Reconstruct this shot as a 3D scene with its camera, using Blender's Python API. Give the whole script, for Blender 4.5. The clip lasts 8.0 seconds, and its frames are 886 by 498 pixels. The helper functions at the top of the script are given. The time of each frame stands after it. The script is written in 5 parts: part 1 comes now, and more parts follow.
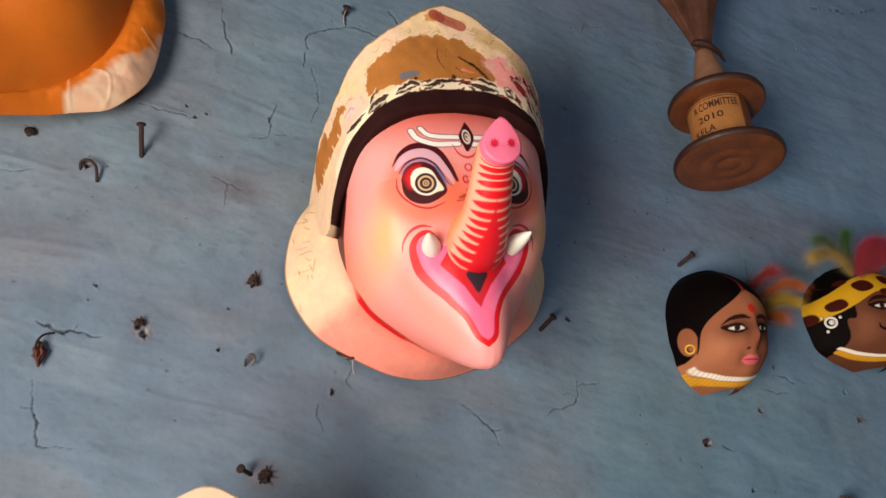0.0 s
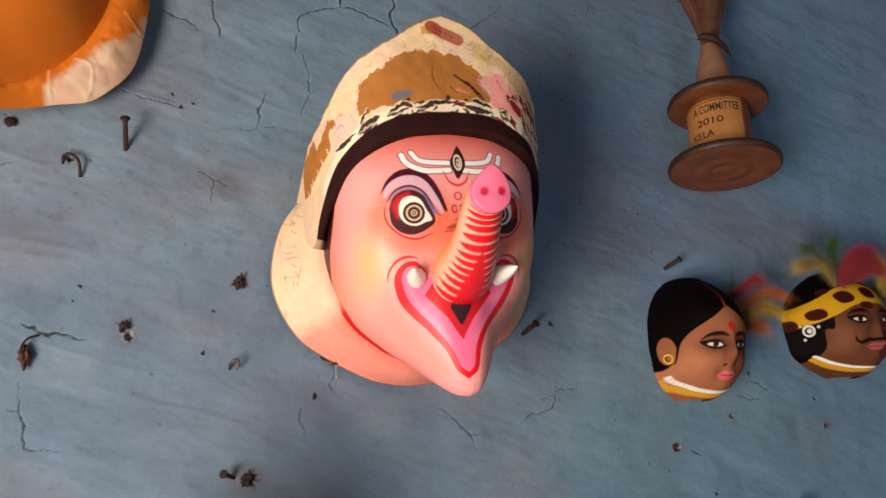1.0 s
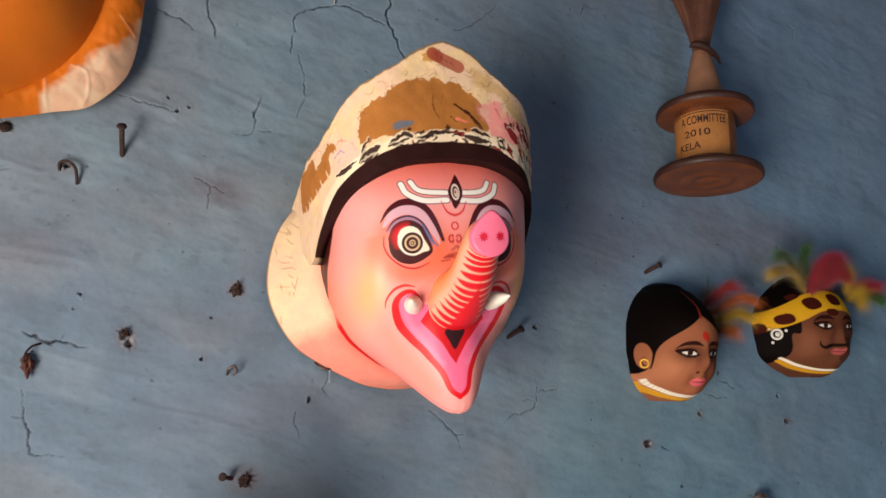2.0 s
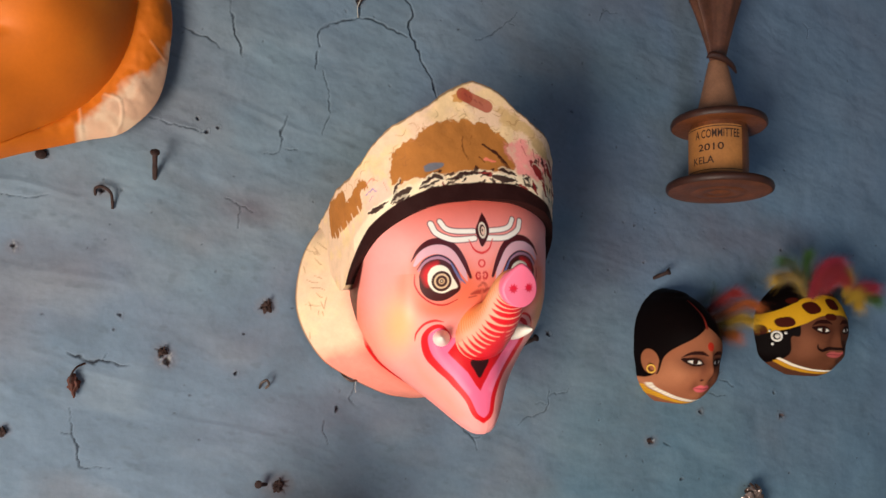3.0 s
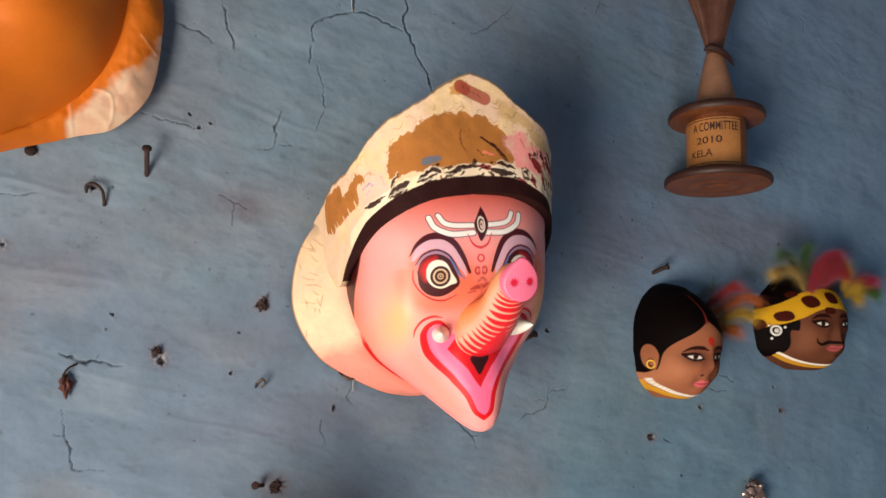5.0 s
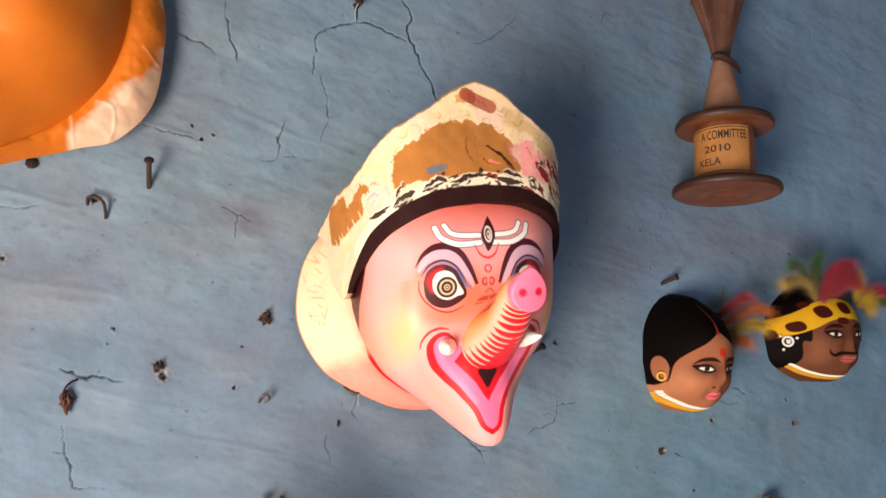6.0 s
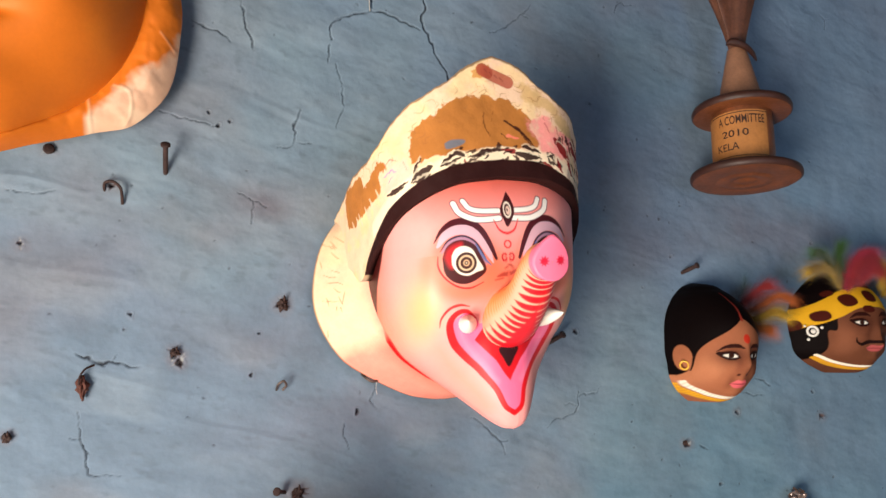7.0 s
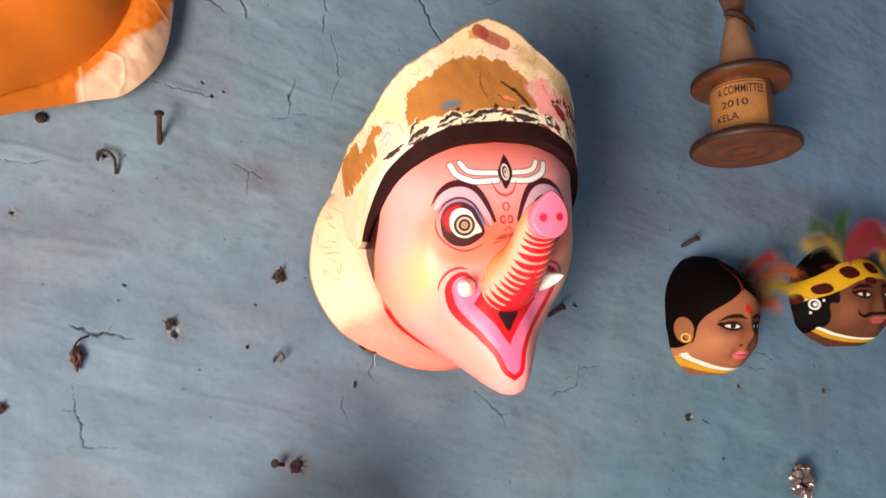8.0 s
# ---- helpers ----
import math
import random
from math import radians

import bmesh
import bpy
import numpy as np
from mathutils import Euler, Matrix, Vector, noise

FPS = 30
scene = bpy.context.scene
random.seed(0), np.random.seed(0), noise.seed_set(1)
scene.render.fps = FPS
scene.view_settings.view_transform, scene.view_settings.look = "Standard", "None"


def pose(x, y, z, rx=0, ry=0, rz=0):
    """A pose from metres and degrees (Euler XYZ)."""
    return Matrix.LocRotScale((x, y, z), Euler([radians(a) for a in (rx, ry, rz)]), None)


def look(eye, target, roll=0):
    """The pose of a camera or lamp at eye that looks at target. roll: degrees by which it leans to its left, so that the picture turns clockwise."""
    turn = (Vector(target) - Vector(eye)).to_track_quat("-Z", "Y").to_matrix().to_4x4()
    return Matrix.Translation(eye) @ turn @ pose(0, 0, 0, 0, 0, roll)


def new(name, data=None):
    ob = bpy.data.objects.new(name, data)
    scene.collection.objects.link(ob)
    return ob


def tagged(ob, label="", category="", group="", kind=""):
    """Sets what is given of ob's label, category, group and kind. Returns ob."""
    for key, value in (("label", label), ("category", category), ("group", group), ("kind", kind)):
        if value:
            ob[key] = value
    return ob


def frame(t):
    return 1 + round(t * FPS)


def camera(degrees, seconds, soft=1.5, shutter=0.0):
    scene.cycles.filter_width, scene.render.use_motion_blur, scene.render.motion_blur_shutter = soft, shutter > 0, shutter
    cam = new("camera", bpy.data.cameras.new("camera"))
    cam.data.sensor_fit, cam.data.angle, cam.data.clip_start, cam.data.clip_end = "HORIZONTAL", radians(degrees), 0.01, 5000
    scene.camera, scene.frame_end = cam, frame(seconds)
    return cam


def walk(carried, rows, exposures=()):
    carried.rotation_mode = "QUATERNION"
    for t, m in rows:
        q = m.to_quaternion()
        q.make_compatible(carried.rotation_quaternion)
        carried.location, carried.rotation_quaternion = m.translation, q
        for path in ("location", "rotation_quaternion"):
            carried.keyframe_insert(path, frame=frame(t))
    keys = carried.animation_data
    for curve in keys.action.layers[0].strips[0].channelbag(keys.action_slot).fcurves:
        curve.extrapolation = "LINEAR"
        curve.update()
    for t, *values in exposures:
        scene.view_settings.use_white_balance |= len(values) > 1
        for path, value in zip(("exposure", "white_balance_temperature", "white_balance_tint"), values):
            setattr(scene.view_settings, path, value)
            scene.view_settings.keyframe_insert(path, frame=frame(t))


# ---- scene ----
cam = camera(62.3, 8.0)
METRES, EYE, TILT, LEAN, TURN = 0.40, 1.30, 23.01, 2.87, -16.12
ROWS = [
    (0.0, 0.0, 0.0, 0.0, -0.0, 0.0, 0.0),
    (0.2, 0.0074, 0.0072, 0.0304, -0.08, -0.31, 0.42),
    (0.3, 0.0172, 0.0064, 0.0518, -0.14, -1.01, 0.16),
    (0.5, 0.0298, 0.0108, 0.1038, 0.07, -3.8, -0.68),
    (0.7, 0.0292, 0.0102, 0.1399, -0.07, -4.92, -1.54),
    (1.0, 0.0061, 0.0189, 0.2294, -0.44, -7.24, -2.69),
    (1.2, -0.0039, 0.0155, 0.2566, -0.68, -7.76, -3.09),
    (1.5, -0.0257, 0.0187, 0.3398, -1.37, -9.85, -4.07),
    (1.7, -0.0327, 0.0126, 0.3724, -1.82, -10.91, -4.34),
    (2.8, -0.1295, -0.0027, 0.5844, -2.68, -17.02, -5.49),
    (3.0, -0.1416, -0.0018, 0.6334, -2.66, -17.96, -5.45),
    (3.5, -0.1551, -0.0066, 0.6776, -2.69, -18.8, -5.55),
    (4.0, -0.1476, 0.0054, 0.6565, -2.2, -18.2, -5.13),
    (4.5, -0.1393, 0.0059, 0.656, -2.88, -18.72, -5.41),
    (4.7, -0.1477, 0.0077, 0.6388, -3.16, -18.36, -5.3),
    (5.8, -0.1507, 0.0339, 0.5938, -3.46, -17.14, -4.91),
    (6.0, -0.1522, 0.0389, 0.5977, -3.17, -16.7, -4.66),
    (6.2, -0.1538, 0.0339, 0.5745, -3.06, -16.06, -4.41),
    (6.5, -0.1559, 0.0366, 0.5562, -3.05, -15.95, -4.32),
    (7.0, -0.1598, 0.03, 0.4986, -2.52, -14.7, -3.69),
    (7.2, -0.1599, 0.029, 0.4559, -2.71, -14.04, -3.45),
    (7.5, -0.1575, 0.0269, 0.4362, -2.42, -13.91, -3.35),
    (8.0, -0.153, 0.0279, 0.4211, -2.74, -14.49, -3.15),
]
walk(cam, [(t, pose(-0.23, -0.63, EYE, TILT, LEAN, TURN) @ pose(METRES * x, METRES * y, METRES * z, 90 + pitch, roll, yaw)) for t, x, y, z, yaw, pitch, roll in ROWS],
     exposures=[(0.0, 0.0), (4.7, 0.0), (5.8, 0.51), (8.0, 0.51)])


# ---- light ----
world = bpy.data.worlds.new("world")
scene.world = world
world.use_nodes = True
bg = world.node_tree.nodes["Background"]
sky = world.node_tree.nodes.new("ShaderNodeTexSky")
sky.sky_type, sky.sun_disc = "NISHITA", False
sky.sun_elevation, sky.sun_rotation = radians(40), radians(60)
world.node_tree.links.new(sky.outputs[0], bg.inputs[0])
bg.inputs[1].default_value = 0.10

# daylight that comes in by the open doorway beside the camera
door_light = bpy.data.lights.new("doorway_daylight", "AREA")
door_light.shape, door_light.size, door_light.size_y = "RECTANGLE", 0.56, 0.76
door_light.energy, door_light.color = 32.0, (1.0, 0.90, 0.775)
lamp = new("doorway_daylight", door_light)
lamp.matrix_world = look((-1.03, -0.98, 0.93), (0.2, -0.1, 1.55))

# weaker fill lamp added behind the camera to lift the shadows; no source seen
fill_light = bpy.data.lights.new("unseen_fill", "AREA")
fill_light.shape, fill_light.size, fill_light.size_y = "RECTANGLE", 0.9, 0.9
fill_light.energy, fill_light.color = 10.2, (0.55, 0.74, 1.0)
new("unseen_fill", fill_light).matrix_world = look((0.45, -2.96, 1.5), (0.1, 0.0, 1.55))


# ---- helpers for building ----
def srgb(r, g, b):
    def f(c):
        c /= 255
        return c / 12.92 if c <= 0.04045 else ((c + 0.055) / 1.055) ** 2.4
    return np.array([f(r), f(g), f(b)])


def grid_faces(rows, cols, wrap=False):
    """Quads of a grid of rows x cols points; wrap closes each row."""
    i, j = np.meshgrid(np.arange(rows - 1), np.arange(cols if wrap else cols - 1), indexing="ij")
    k = (j + 1) % cols
    return np.stack([i * cols + j, i * cols + k, (i + 1) * cols + k, (i + 1) * cols + j], -1).reshape(-1, 4)


def np_mesh(name, verts, quads, material, parent=None, label="", colours=None, smooth=True):
    """One mesh object from arrays of points and quads, with its paint as a colour layer."""
    me = bpy.data.meshes.new(name)
    quads = np.asarray(quads, np.int32)
    me.vertices.add(len(verts))
    me.vertices.foreach_set("co", np.asarray(verts, np.float32).ravel())
    me.loops.add(quads.size)
    me.loops.foreach_set("vertex_index", quads.ravel())
    me.polygons.add(len(quads))
    me.polygons.foreach_set("loop_start", np.arange(0, quads.size, 4, dtype=np.int32))
    me.polygons.foreach_set("use_smooth", np.full(len(quads), smooth))
    if colours is not None:
        layer = me.attributes.new("paint", "FLOAT_COLOR", "POINT")
        layer.data.foreach_set("color", np.c_[colours, np.ones(len(colours))].astype(np.float32).ravel())
    me.update(calc_edges=True)
    me.validate()
    me.materials.append(material)
    ob = new(name, me)
    if parent is not None:
        ob.parent = parent
    if label:
        tagged(ob, label)
    return ob


def part(name, bm, material, parent=None, label="", smooth=True):
    me = bpy.data.meshes.new(name)
    bm.normal_update()
    for f in bm.faces:
        f.smooth = smooth
    bm.to_mesh(me)
    bm.free()
    me.materials.append(material)
    ob = new(name, me)
    if parent is not None:
        ob.parent = parent
    if label:
        tagged(ob, label)
    return ob


def thing(name, x, y, z, label, category, group="", kind=""):
    ob = new(name)
    ob.location = (x, y, z)
    ob.empty_display_size = 0.02
    return tagged(ob, label, category, group, kind)


def tube(points, radii, sides=24, caps=True):
    """Points and quads of a tube along a line of points, with its angle and length at each point."""
    P = np.array(points, float)
    T = np.gradient(P, axis=0)
    T /= np.linalg.norm(T, axis=1)[:, None]
    n = np.cross(T[0], [1, 0, 0])
    if np.linalg.norm(n) < 0.2:
        n = np.cross(T[0], [0, 1, 0])
    N = []
    for t in T:
        n = n - t * (n @ t)
        n /= np.linalg.norm(n)
        N.append(n)
    N = np.array(N)
    B = np.cross(T, N)
    a = np.linspace(0, 2 * np.pi, sides, endpoint=False)
    R = np.array(radii, float)[:, None, None]
    V = P[:, None] + R * (np.cos(a)[None, :, None] * N[:, None] + np.sin(a)[None, :, None] * B[:, None])
    V = V.reshape(-1, 3)
    Q = grid_faces(len(P), sides, True)
    if caps:
        for ring, c in ((0, P[0]), (len(P) - 1, P[-1])):
            V = np.r_[V, [c]]
            k = np.arange(sides) + ring * sides
            m = np.roll(k, -1)
            h = np.full(sides, len(V) - 1)
            Q = np.r_[Q, np.stack([k[::2], m[::2], np.roll(m, -1)[::2], h[::2]], 1)]
    return V, Q


def spline(points, count):
    """A smooth line of count points through a few points (any number of columns)."""
    P = np.array(points, float)
    P = np.r_[[2 * P[0] - P[1]], P, [2 * P[-1] - P[-2]]]
    t = np.linspace(0, len(P) - 3 - 1e-9, count)
    i = t.astype(int)
    f = (t - i)[:, None]
    a, b, c, d = P[i], P[i + 1], P[i + 2], P[i + 3]
    return 0.5 * (2 * b + (c - a) * f + (2 * a - 5 * b + 4 * c - d) * f ** 2 + (3 * b - a - 3 * c + d) * f ** 3)


def curve(x, xs, ys):
    """Smooth one-valued curve through a few points."""
    xs, ys = np.array(xs, float), np.array(ys, float)
    g = np.gradient(ys, xs)
    x = np.clip(x, xs[0], xs[-1])
    i = np.clip(np.searchsorted(xs, x) - 1, 0, len(xs) - 2)
    w = xs[i + 1] - xs[i]
    t = (x - xs[i]) / w
    return ((1 + 2 * t) * (1 - t) ** 2 * ys[i] + t * (1 - t) ** 2 * w * g[i] + t * t * (3 - 2 * t) * ys[i + 1] + t * t * (t - 1) * w * g[i + 1])


_lat = np.random.RandomState(7).rand(257, 257)


def grain(x, y, scale, octaves=3, shift=0.0):
    """Smooth random field, 0 to 1, over two coordinates."""
    out, amp, tot = 0, 1.0, 0
    for o in range(octaves):
        X, Y = np.asarray(x) * scale + 17.3 * o + shift, np.asarray(y) * scale + 9.1 * o + shift * 1.7
        i, j = np.floor(X).astype(int), np.floor(Y).astype(int)
        f, g = X - i, Y - j
        f, g = f * f * (3 - 2 * f), g * g * (3 - 2 * g)
        i, j, k, l = i % 256, j % 256, (i + 1) % 256, (j + 1) % 256
        out = out + amp * ((_lat[i, j] * (1 - f) + _lat[k, j] * f) * (1 - g) + (_lat[i, l] * (1 - f) + _lat[k, l] * f) * g)
        tot += amp
        amp, scale = amp * 0.5, scale * 2
    return out / tot


def over(col, cover, rgb):
    """Lay a paint of a colour over what is there."""
    m = np.clip(cover, 0, 1)[:, None]
    return col * (1 - m) + np.asarray(rgb) * m


def edge(d, soft):
    return np.clip(0.5 - d / soft, 0, 1)


def stroke(x, z, points, widths, soft=0.0005):
    """Cover of a brush stroke along a line of points, of varying width."""
    P = spline(np.c_[points, widths], 10 * len(points)) if len(points) > 2 else np.c_[points, widths]
    best = np.full(len(x), 9.0)
    lo, hi = P[:, :2].min(0) - P[:, 2].max() - soft, P[:, :2].max(0) + P[:, 2].max() + soft
    sel = np.where((x > lo[0]) & (x < hi[0]) & (z > lo[1]) & (z < hi[1]))[0]
    if not len(sel):
        return np.zeros(len(x))
    X, Z, b = x[sel], z[sel], best[sel]
    for (ax, az, aw), (bx, bz, bw) in zip(P[:-1], P[1:]):
        l = (bx - ax) ** 2 + (bz - az) ** 2 + 1e-12
        t = np.clip(((X - ax) * (bx - ax) + (Z - az) * (bz - az)) / l, 0, 1)
        b = np.minimum(b, np.hypot(X - ax - t * (bx - ax), Z - az - t * (bz - az)) - (aw + t * (bw - aw)) / 2)
    best[sel] = b
    return edge(best, soft)


def blob(x, z, points, soft=0.0005, smooth=True):
    """Cover of a closed painted patch with the given outline."""
    P = np.array(points, float)
    if smooth:
        P = spline(np.r_[P, P[:1]], 8 * len(P))
    out = np.full(len(x), 9.0)
    lo, hi = P.min(0) - 0.004, P.max(0) + 0.004
    sel = np.where((x > lo[0]) & (x < hi[0]) & (z > lo[1]) & (z < hi[1]))[0]
    X, Z = x[sel], z[sel]
    d, inside = np.full(len(sel), 9.0), np.zeros(len(sel), bool)
    for (ax, az), (bx, bz) in zip(P, np.roll(P, -1, 0)):
        l = (bx - ax) ** 2 + (bz - az) ** 2 + 1e-12
        t = np.clip(((X - ax) * (bx - ax) + (Z - az) * (bz - az)) / l, 0, 1)
        d = np.minimum(d, np.hypot(X - ax - t * (bx - ax), Z - az - t * (bz - az)))
        if abs(bz - az) > 1e-9:
            inside ^= ((az > Z) != (bz > Z)) & (X < ax + (Z - az) * (bx - ax) / (bz - az))
    out[sel] = np.where(inside, -d, d)
    return edge(out, soft)


# ---- materials ----
def material(name, colour=(0.5, 0.5, 0.5), rough=0.6, metal=0.0, spec=0.5, paint=False, vary=0.12, scale=60.0, bump=0.15, bump_scale=300.0, coat=0.0, sheen=0.0):
    """A principled surface with colour variation at two scales and fine relief."""
    m = bpy.data.materials.new(name)
    m.use_nodes = True
    nt = m.node_tree
    b = nt.nodes["Principled BSDF"]
    b.inputs["Metallic"].default_value = metal
    b.inputs["Specular IOR Level"].default_value = spec
    b.inputs["Coat Weight"].default_value = coat
    b.inputs["Coat Roughness"].default_value = 0.25
    b.inputs["Sheen Weight"].default_value = sheen
    co = nt.nodes.new("ShaderNodeTexCoord").outputs["Object"]
    if paint:
        at = nt.nodes.new("ShaderNodeAttribute")
        at.attribute_name = "paint"
        base = at.outputs["Color"]
    else:
        c = nt.nodes.new("ShaderNodeRGB")
        c.outputs[0].default_value = (*colour, 1)
        base = c.outputs[0]
    for sc, amount in ((scale, vary), (scale * 7, vary * 0.6)):
        n = nt.nodes.new("ShaderNodeTexNoise")
        n.inputs["Scale"].default_value, n.inputs["Detail"].default_value = sc, 5
        nt.links.new(co, n.inputs["Vector"])
        r = nt.nodes.new("ShaderNodeMapRange")
        r.inputs["From Min"].default_value, r.inputs["From Max"].default_value = 0.3, 0.7
        r.inputs["To Min"].default_value, r.inputs["To Max"].default_value = 1 - amount, 1 + amount * 0.5
        nt.links.new(n.outputs[0], r.inputs[0])
        x = nt.nodes.new("ShaderNodeMix")
        x.data_type, x.blend_type = "RGBA", "MULTIPLY"
        x.inputs[0].default_value = 1
        nt.links.new(base, x.inputs[6])
        nt.links.new(r.outputs[0], x.inputs[7])
        base = x.outputs[2]
    nt.links.new(base, b.inputs["Base Color"])
    n = nt.nodes.new("ShaderNodeTexNoise")
    n.inputs["Scale"].default_value, n.inputs["Detail"].default_value = bump_scale, 6
    nt.links.new(co, n.inputs["Vector"])
    r = nt.nodes.new("ShaderNodeMapRange")
    r.inputs["To Min"].default_value, r.inputs["To Max"].default_value = max(0.02, rough - 0.1), min(1, rough + 0.1)
    nt.links.new(n.outputs[0], r.inputs[0])
    nt.links.new(r.outputs[0], b.inputs["Roughness"])
    p = nt.nodes.new("ShaderNodeBump")
    p.inputs["Strength"].default_value, p.inputs["Distance"].default_value = bump, 0.001
    nt.links.new(n.outputs[0], p.inputs["Height"])
    nt.links.new(p.outputs[0], b.inputs["Normal"])
    return m


limewash = material("blue_limewash", rough=0.9, spec=0.2, paint=True, vary=0.10, scale=25, bump=0.35, bump_scale=240)
room_wash = material("room_limewash", srgb(165, 178, 188), rough=0.9, spec=0.2, vary=0.2, scale=6, bump=0.4, bump_scale=60)
mud_floor = material("earth_floor", srgb(140, 120, 100), rough=0.95, spec=0.2, vary=0.25, scale=5, bump=0.5, bump_scale=50)
roof_wood = material("dark_roof_boards", srgb(90, 70, 55), rough=0.85, vary=0.3, scale=8, bump=0.5, bump_scale=40)
face_paint = material("gloss_poster_paint", rough=0.42, spec=0.4, paint=True, vary=0.03, scale=40, bump=0.05, bump_scale=260)
paper_paint = material("worn_paper_paint", rough=0.75, spec=0.15, paint=True, vary=0.07, scale=70, bump=0.25, bump_scale=300)
rim_paint = material("satin_paper_paint", rough=0.55, spec=0.3, paint=True, vary=0.05, scale=50, bump=0.10, bump_scale=260)
ivory = material("white_tusk_paint", srgb(238, 228, 215), rough=0.35, spec=0.5, vary=0.05)
head_paint = material("satin_poster_paint", rough=0.65, spec=0.05, paint=True, vary=0.06, scale=80, bump=0.08, bump_scale=400)
rust = material("rusty_iron", srgb(62, 42, 38), rough=0.8, metal=0.3, vary=0.4, scale=300, bump=0.6, bump_scale=900)

# ---- the room ----
def box(name, lo, hi, mat, label="", kind="structure", category=""):
    bm = bmesh.new()
    bmesh.ops.create_cube(bm, size=1, matrix=Matrix.LocRotScale([(a + b) / 2 for a, b in zip(lo, hi)], None, [b - a for a, b in zip(lo, hi)]))
    ob = part(name, bm, mat, smooth=False)
    return tagged(ob, label, category, "", kind)


CRACKS = [  # bends of each crack on the wall (x, z), and its width in millimetres
    ([(-.1697, 1.796), (-.1698, 1.809), (-.1575, 1.8217), (-.1405, 1.8296), (-.1301, 1.8337), (-.111, 1.8317), (-.0936, 1.8255), (-.0768, 1.8207)], 1.7),
    ([(-.1305, 1.8494), (-.1292, 1.8414), (-.1312, 1.8337)], 1.2),
    ([(-.083, 1.862), (-.0724, 1.8501), (-.0764, 1.8314), (-.0712, 1.8198), (-.0642, 1.8089), (-.0614, 1.7975), (-.0514, 1.7838), (-.0464, 1.7687), (-.044, 1.757)], 2.0),
    ([(-.1712, 1.7913), (-.1714, 1.7819), (-.1734, 1.7703)], 1.4), ([(-.1641, 1.7712), (-.1591, 1.7522), (-.1566, 1.7326), (-.1628, 1.7078)], .8),
    ([(-.2994, 1.7954), (-.286, 1.7919), (-.2735, 1.788), (-.2642, 1.7802)], 1.3), ([(-.2545, 1.8193), (-.2508, 1.8008), (-.2472, 1.7879), (-.2427, 1.7749)], 1.4), ([(-.256, 1.832), (-.2545, 1.8193)], .8),
    ([(-.2194, 1.6838), (-.2064, 1.6861), (-.2013, 1.6976), (-.2027, 1.7054), (-.199, 1.722)], 1.1), ([(-.204, 1.693), (-.197, 1.689), (-.188, 1.691)], .8),
    ([(-.3225, 1.7072), (-.3092, 1.705), (-.2899, 1.6992), (-.2727, 1.6992)], .9), ([(-.2534, 1.6366), (-.2383, 1.6328), (-.228, 1.6255)], 1.0), ([(-.239, 1.632), (-.2385, 1.620), (-.2395, 1.611)], .9),
    ([(-.3797, 1.4934), (-.3688, 1.4896), (-.358, 1.4861), (-.3494, 1.4873), (-.336, 1.4824), (-.328, 1.4823)], 1.9), ([(-.349, 1.4873), (-.3465, 1.492)], 1.0), ([(-.360, 1.486), (-.356, 1.4835)], 1.5),
    ([(-.3738, 1.4471), (-.3717, 1.4242), (-.3671, 1.4149), (-.3627, 1.3966), (-.3383, 1.3941)], 1.0), ([(-.3801, 1.4251), (-.3705, 1.4242)], 1.2), ([(-.3685, 1.418), (-.3650, 1.4105)], 1.8),
    ([(.0007, 1.8288), (.0209, 1.8403), (.0373, 1.855), (.051, 1.8667)], .8), ([(.0373, 1.855), (.046, 1.853)], .7),
    ([(.0944, 1.4523), (.091, 1.432), (.0675, 1.4243), (.0575, 1.4179)], 1.0), ([(.0944, 1.448), (.112, 1.449), (.122, 1.456)], .7), ([(.091, 1.436), (.084, 1.440), (.076, 1.439)], .7),
    ([(.3190, 1.4610), (.3306, 1.4572), (.3442, 1.4517)], .9), ([(-.024, 1.430), (-.0089, 1.4166), (.0031, 1.4051), (.0097, 1.3936)], 1.0), ([(.003, 1.405), (.012, 1.406)], .7),
    ([(.4684, 1.9232), (.4777, 1.9166), (.4741, 1.9046)], 1.0), ([(.4777, 1.9166), (.484, 1.918)], .7), ([(.155, 1.876), (.1635, 1.8883), (.1709, 1.886), (.180, 1.889)], .8),
    ([(-.152, 1.430), (-.1515, 1.416), (-.148, 1.404)], .9), ([(.2439, 1.3892), (.250, 1.3875), (.2545, 1.3835)], 1.5), ([(.526, 1.986), (.560, 1.990), (.590, 1.988), (.640, 2.004)], 1.8),
    ([(.302, 1.448), (.318, 1.442), (.334, 1.441)], .7), ([(-.126, 1.469), (-.122, 1.458), (-.128, 1.449), (-.120, 1.440)], .8), ([(-.44, 1.628), (-.415, 1.626), (-.400, 1.630)], .9), ([(.31, 1.900), (.322, 1.893)], .9)]
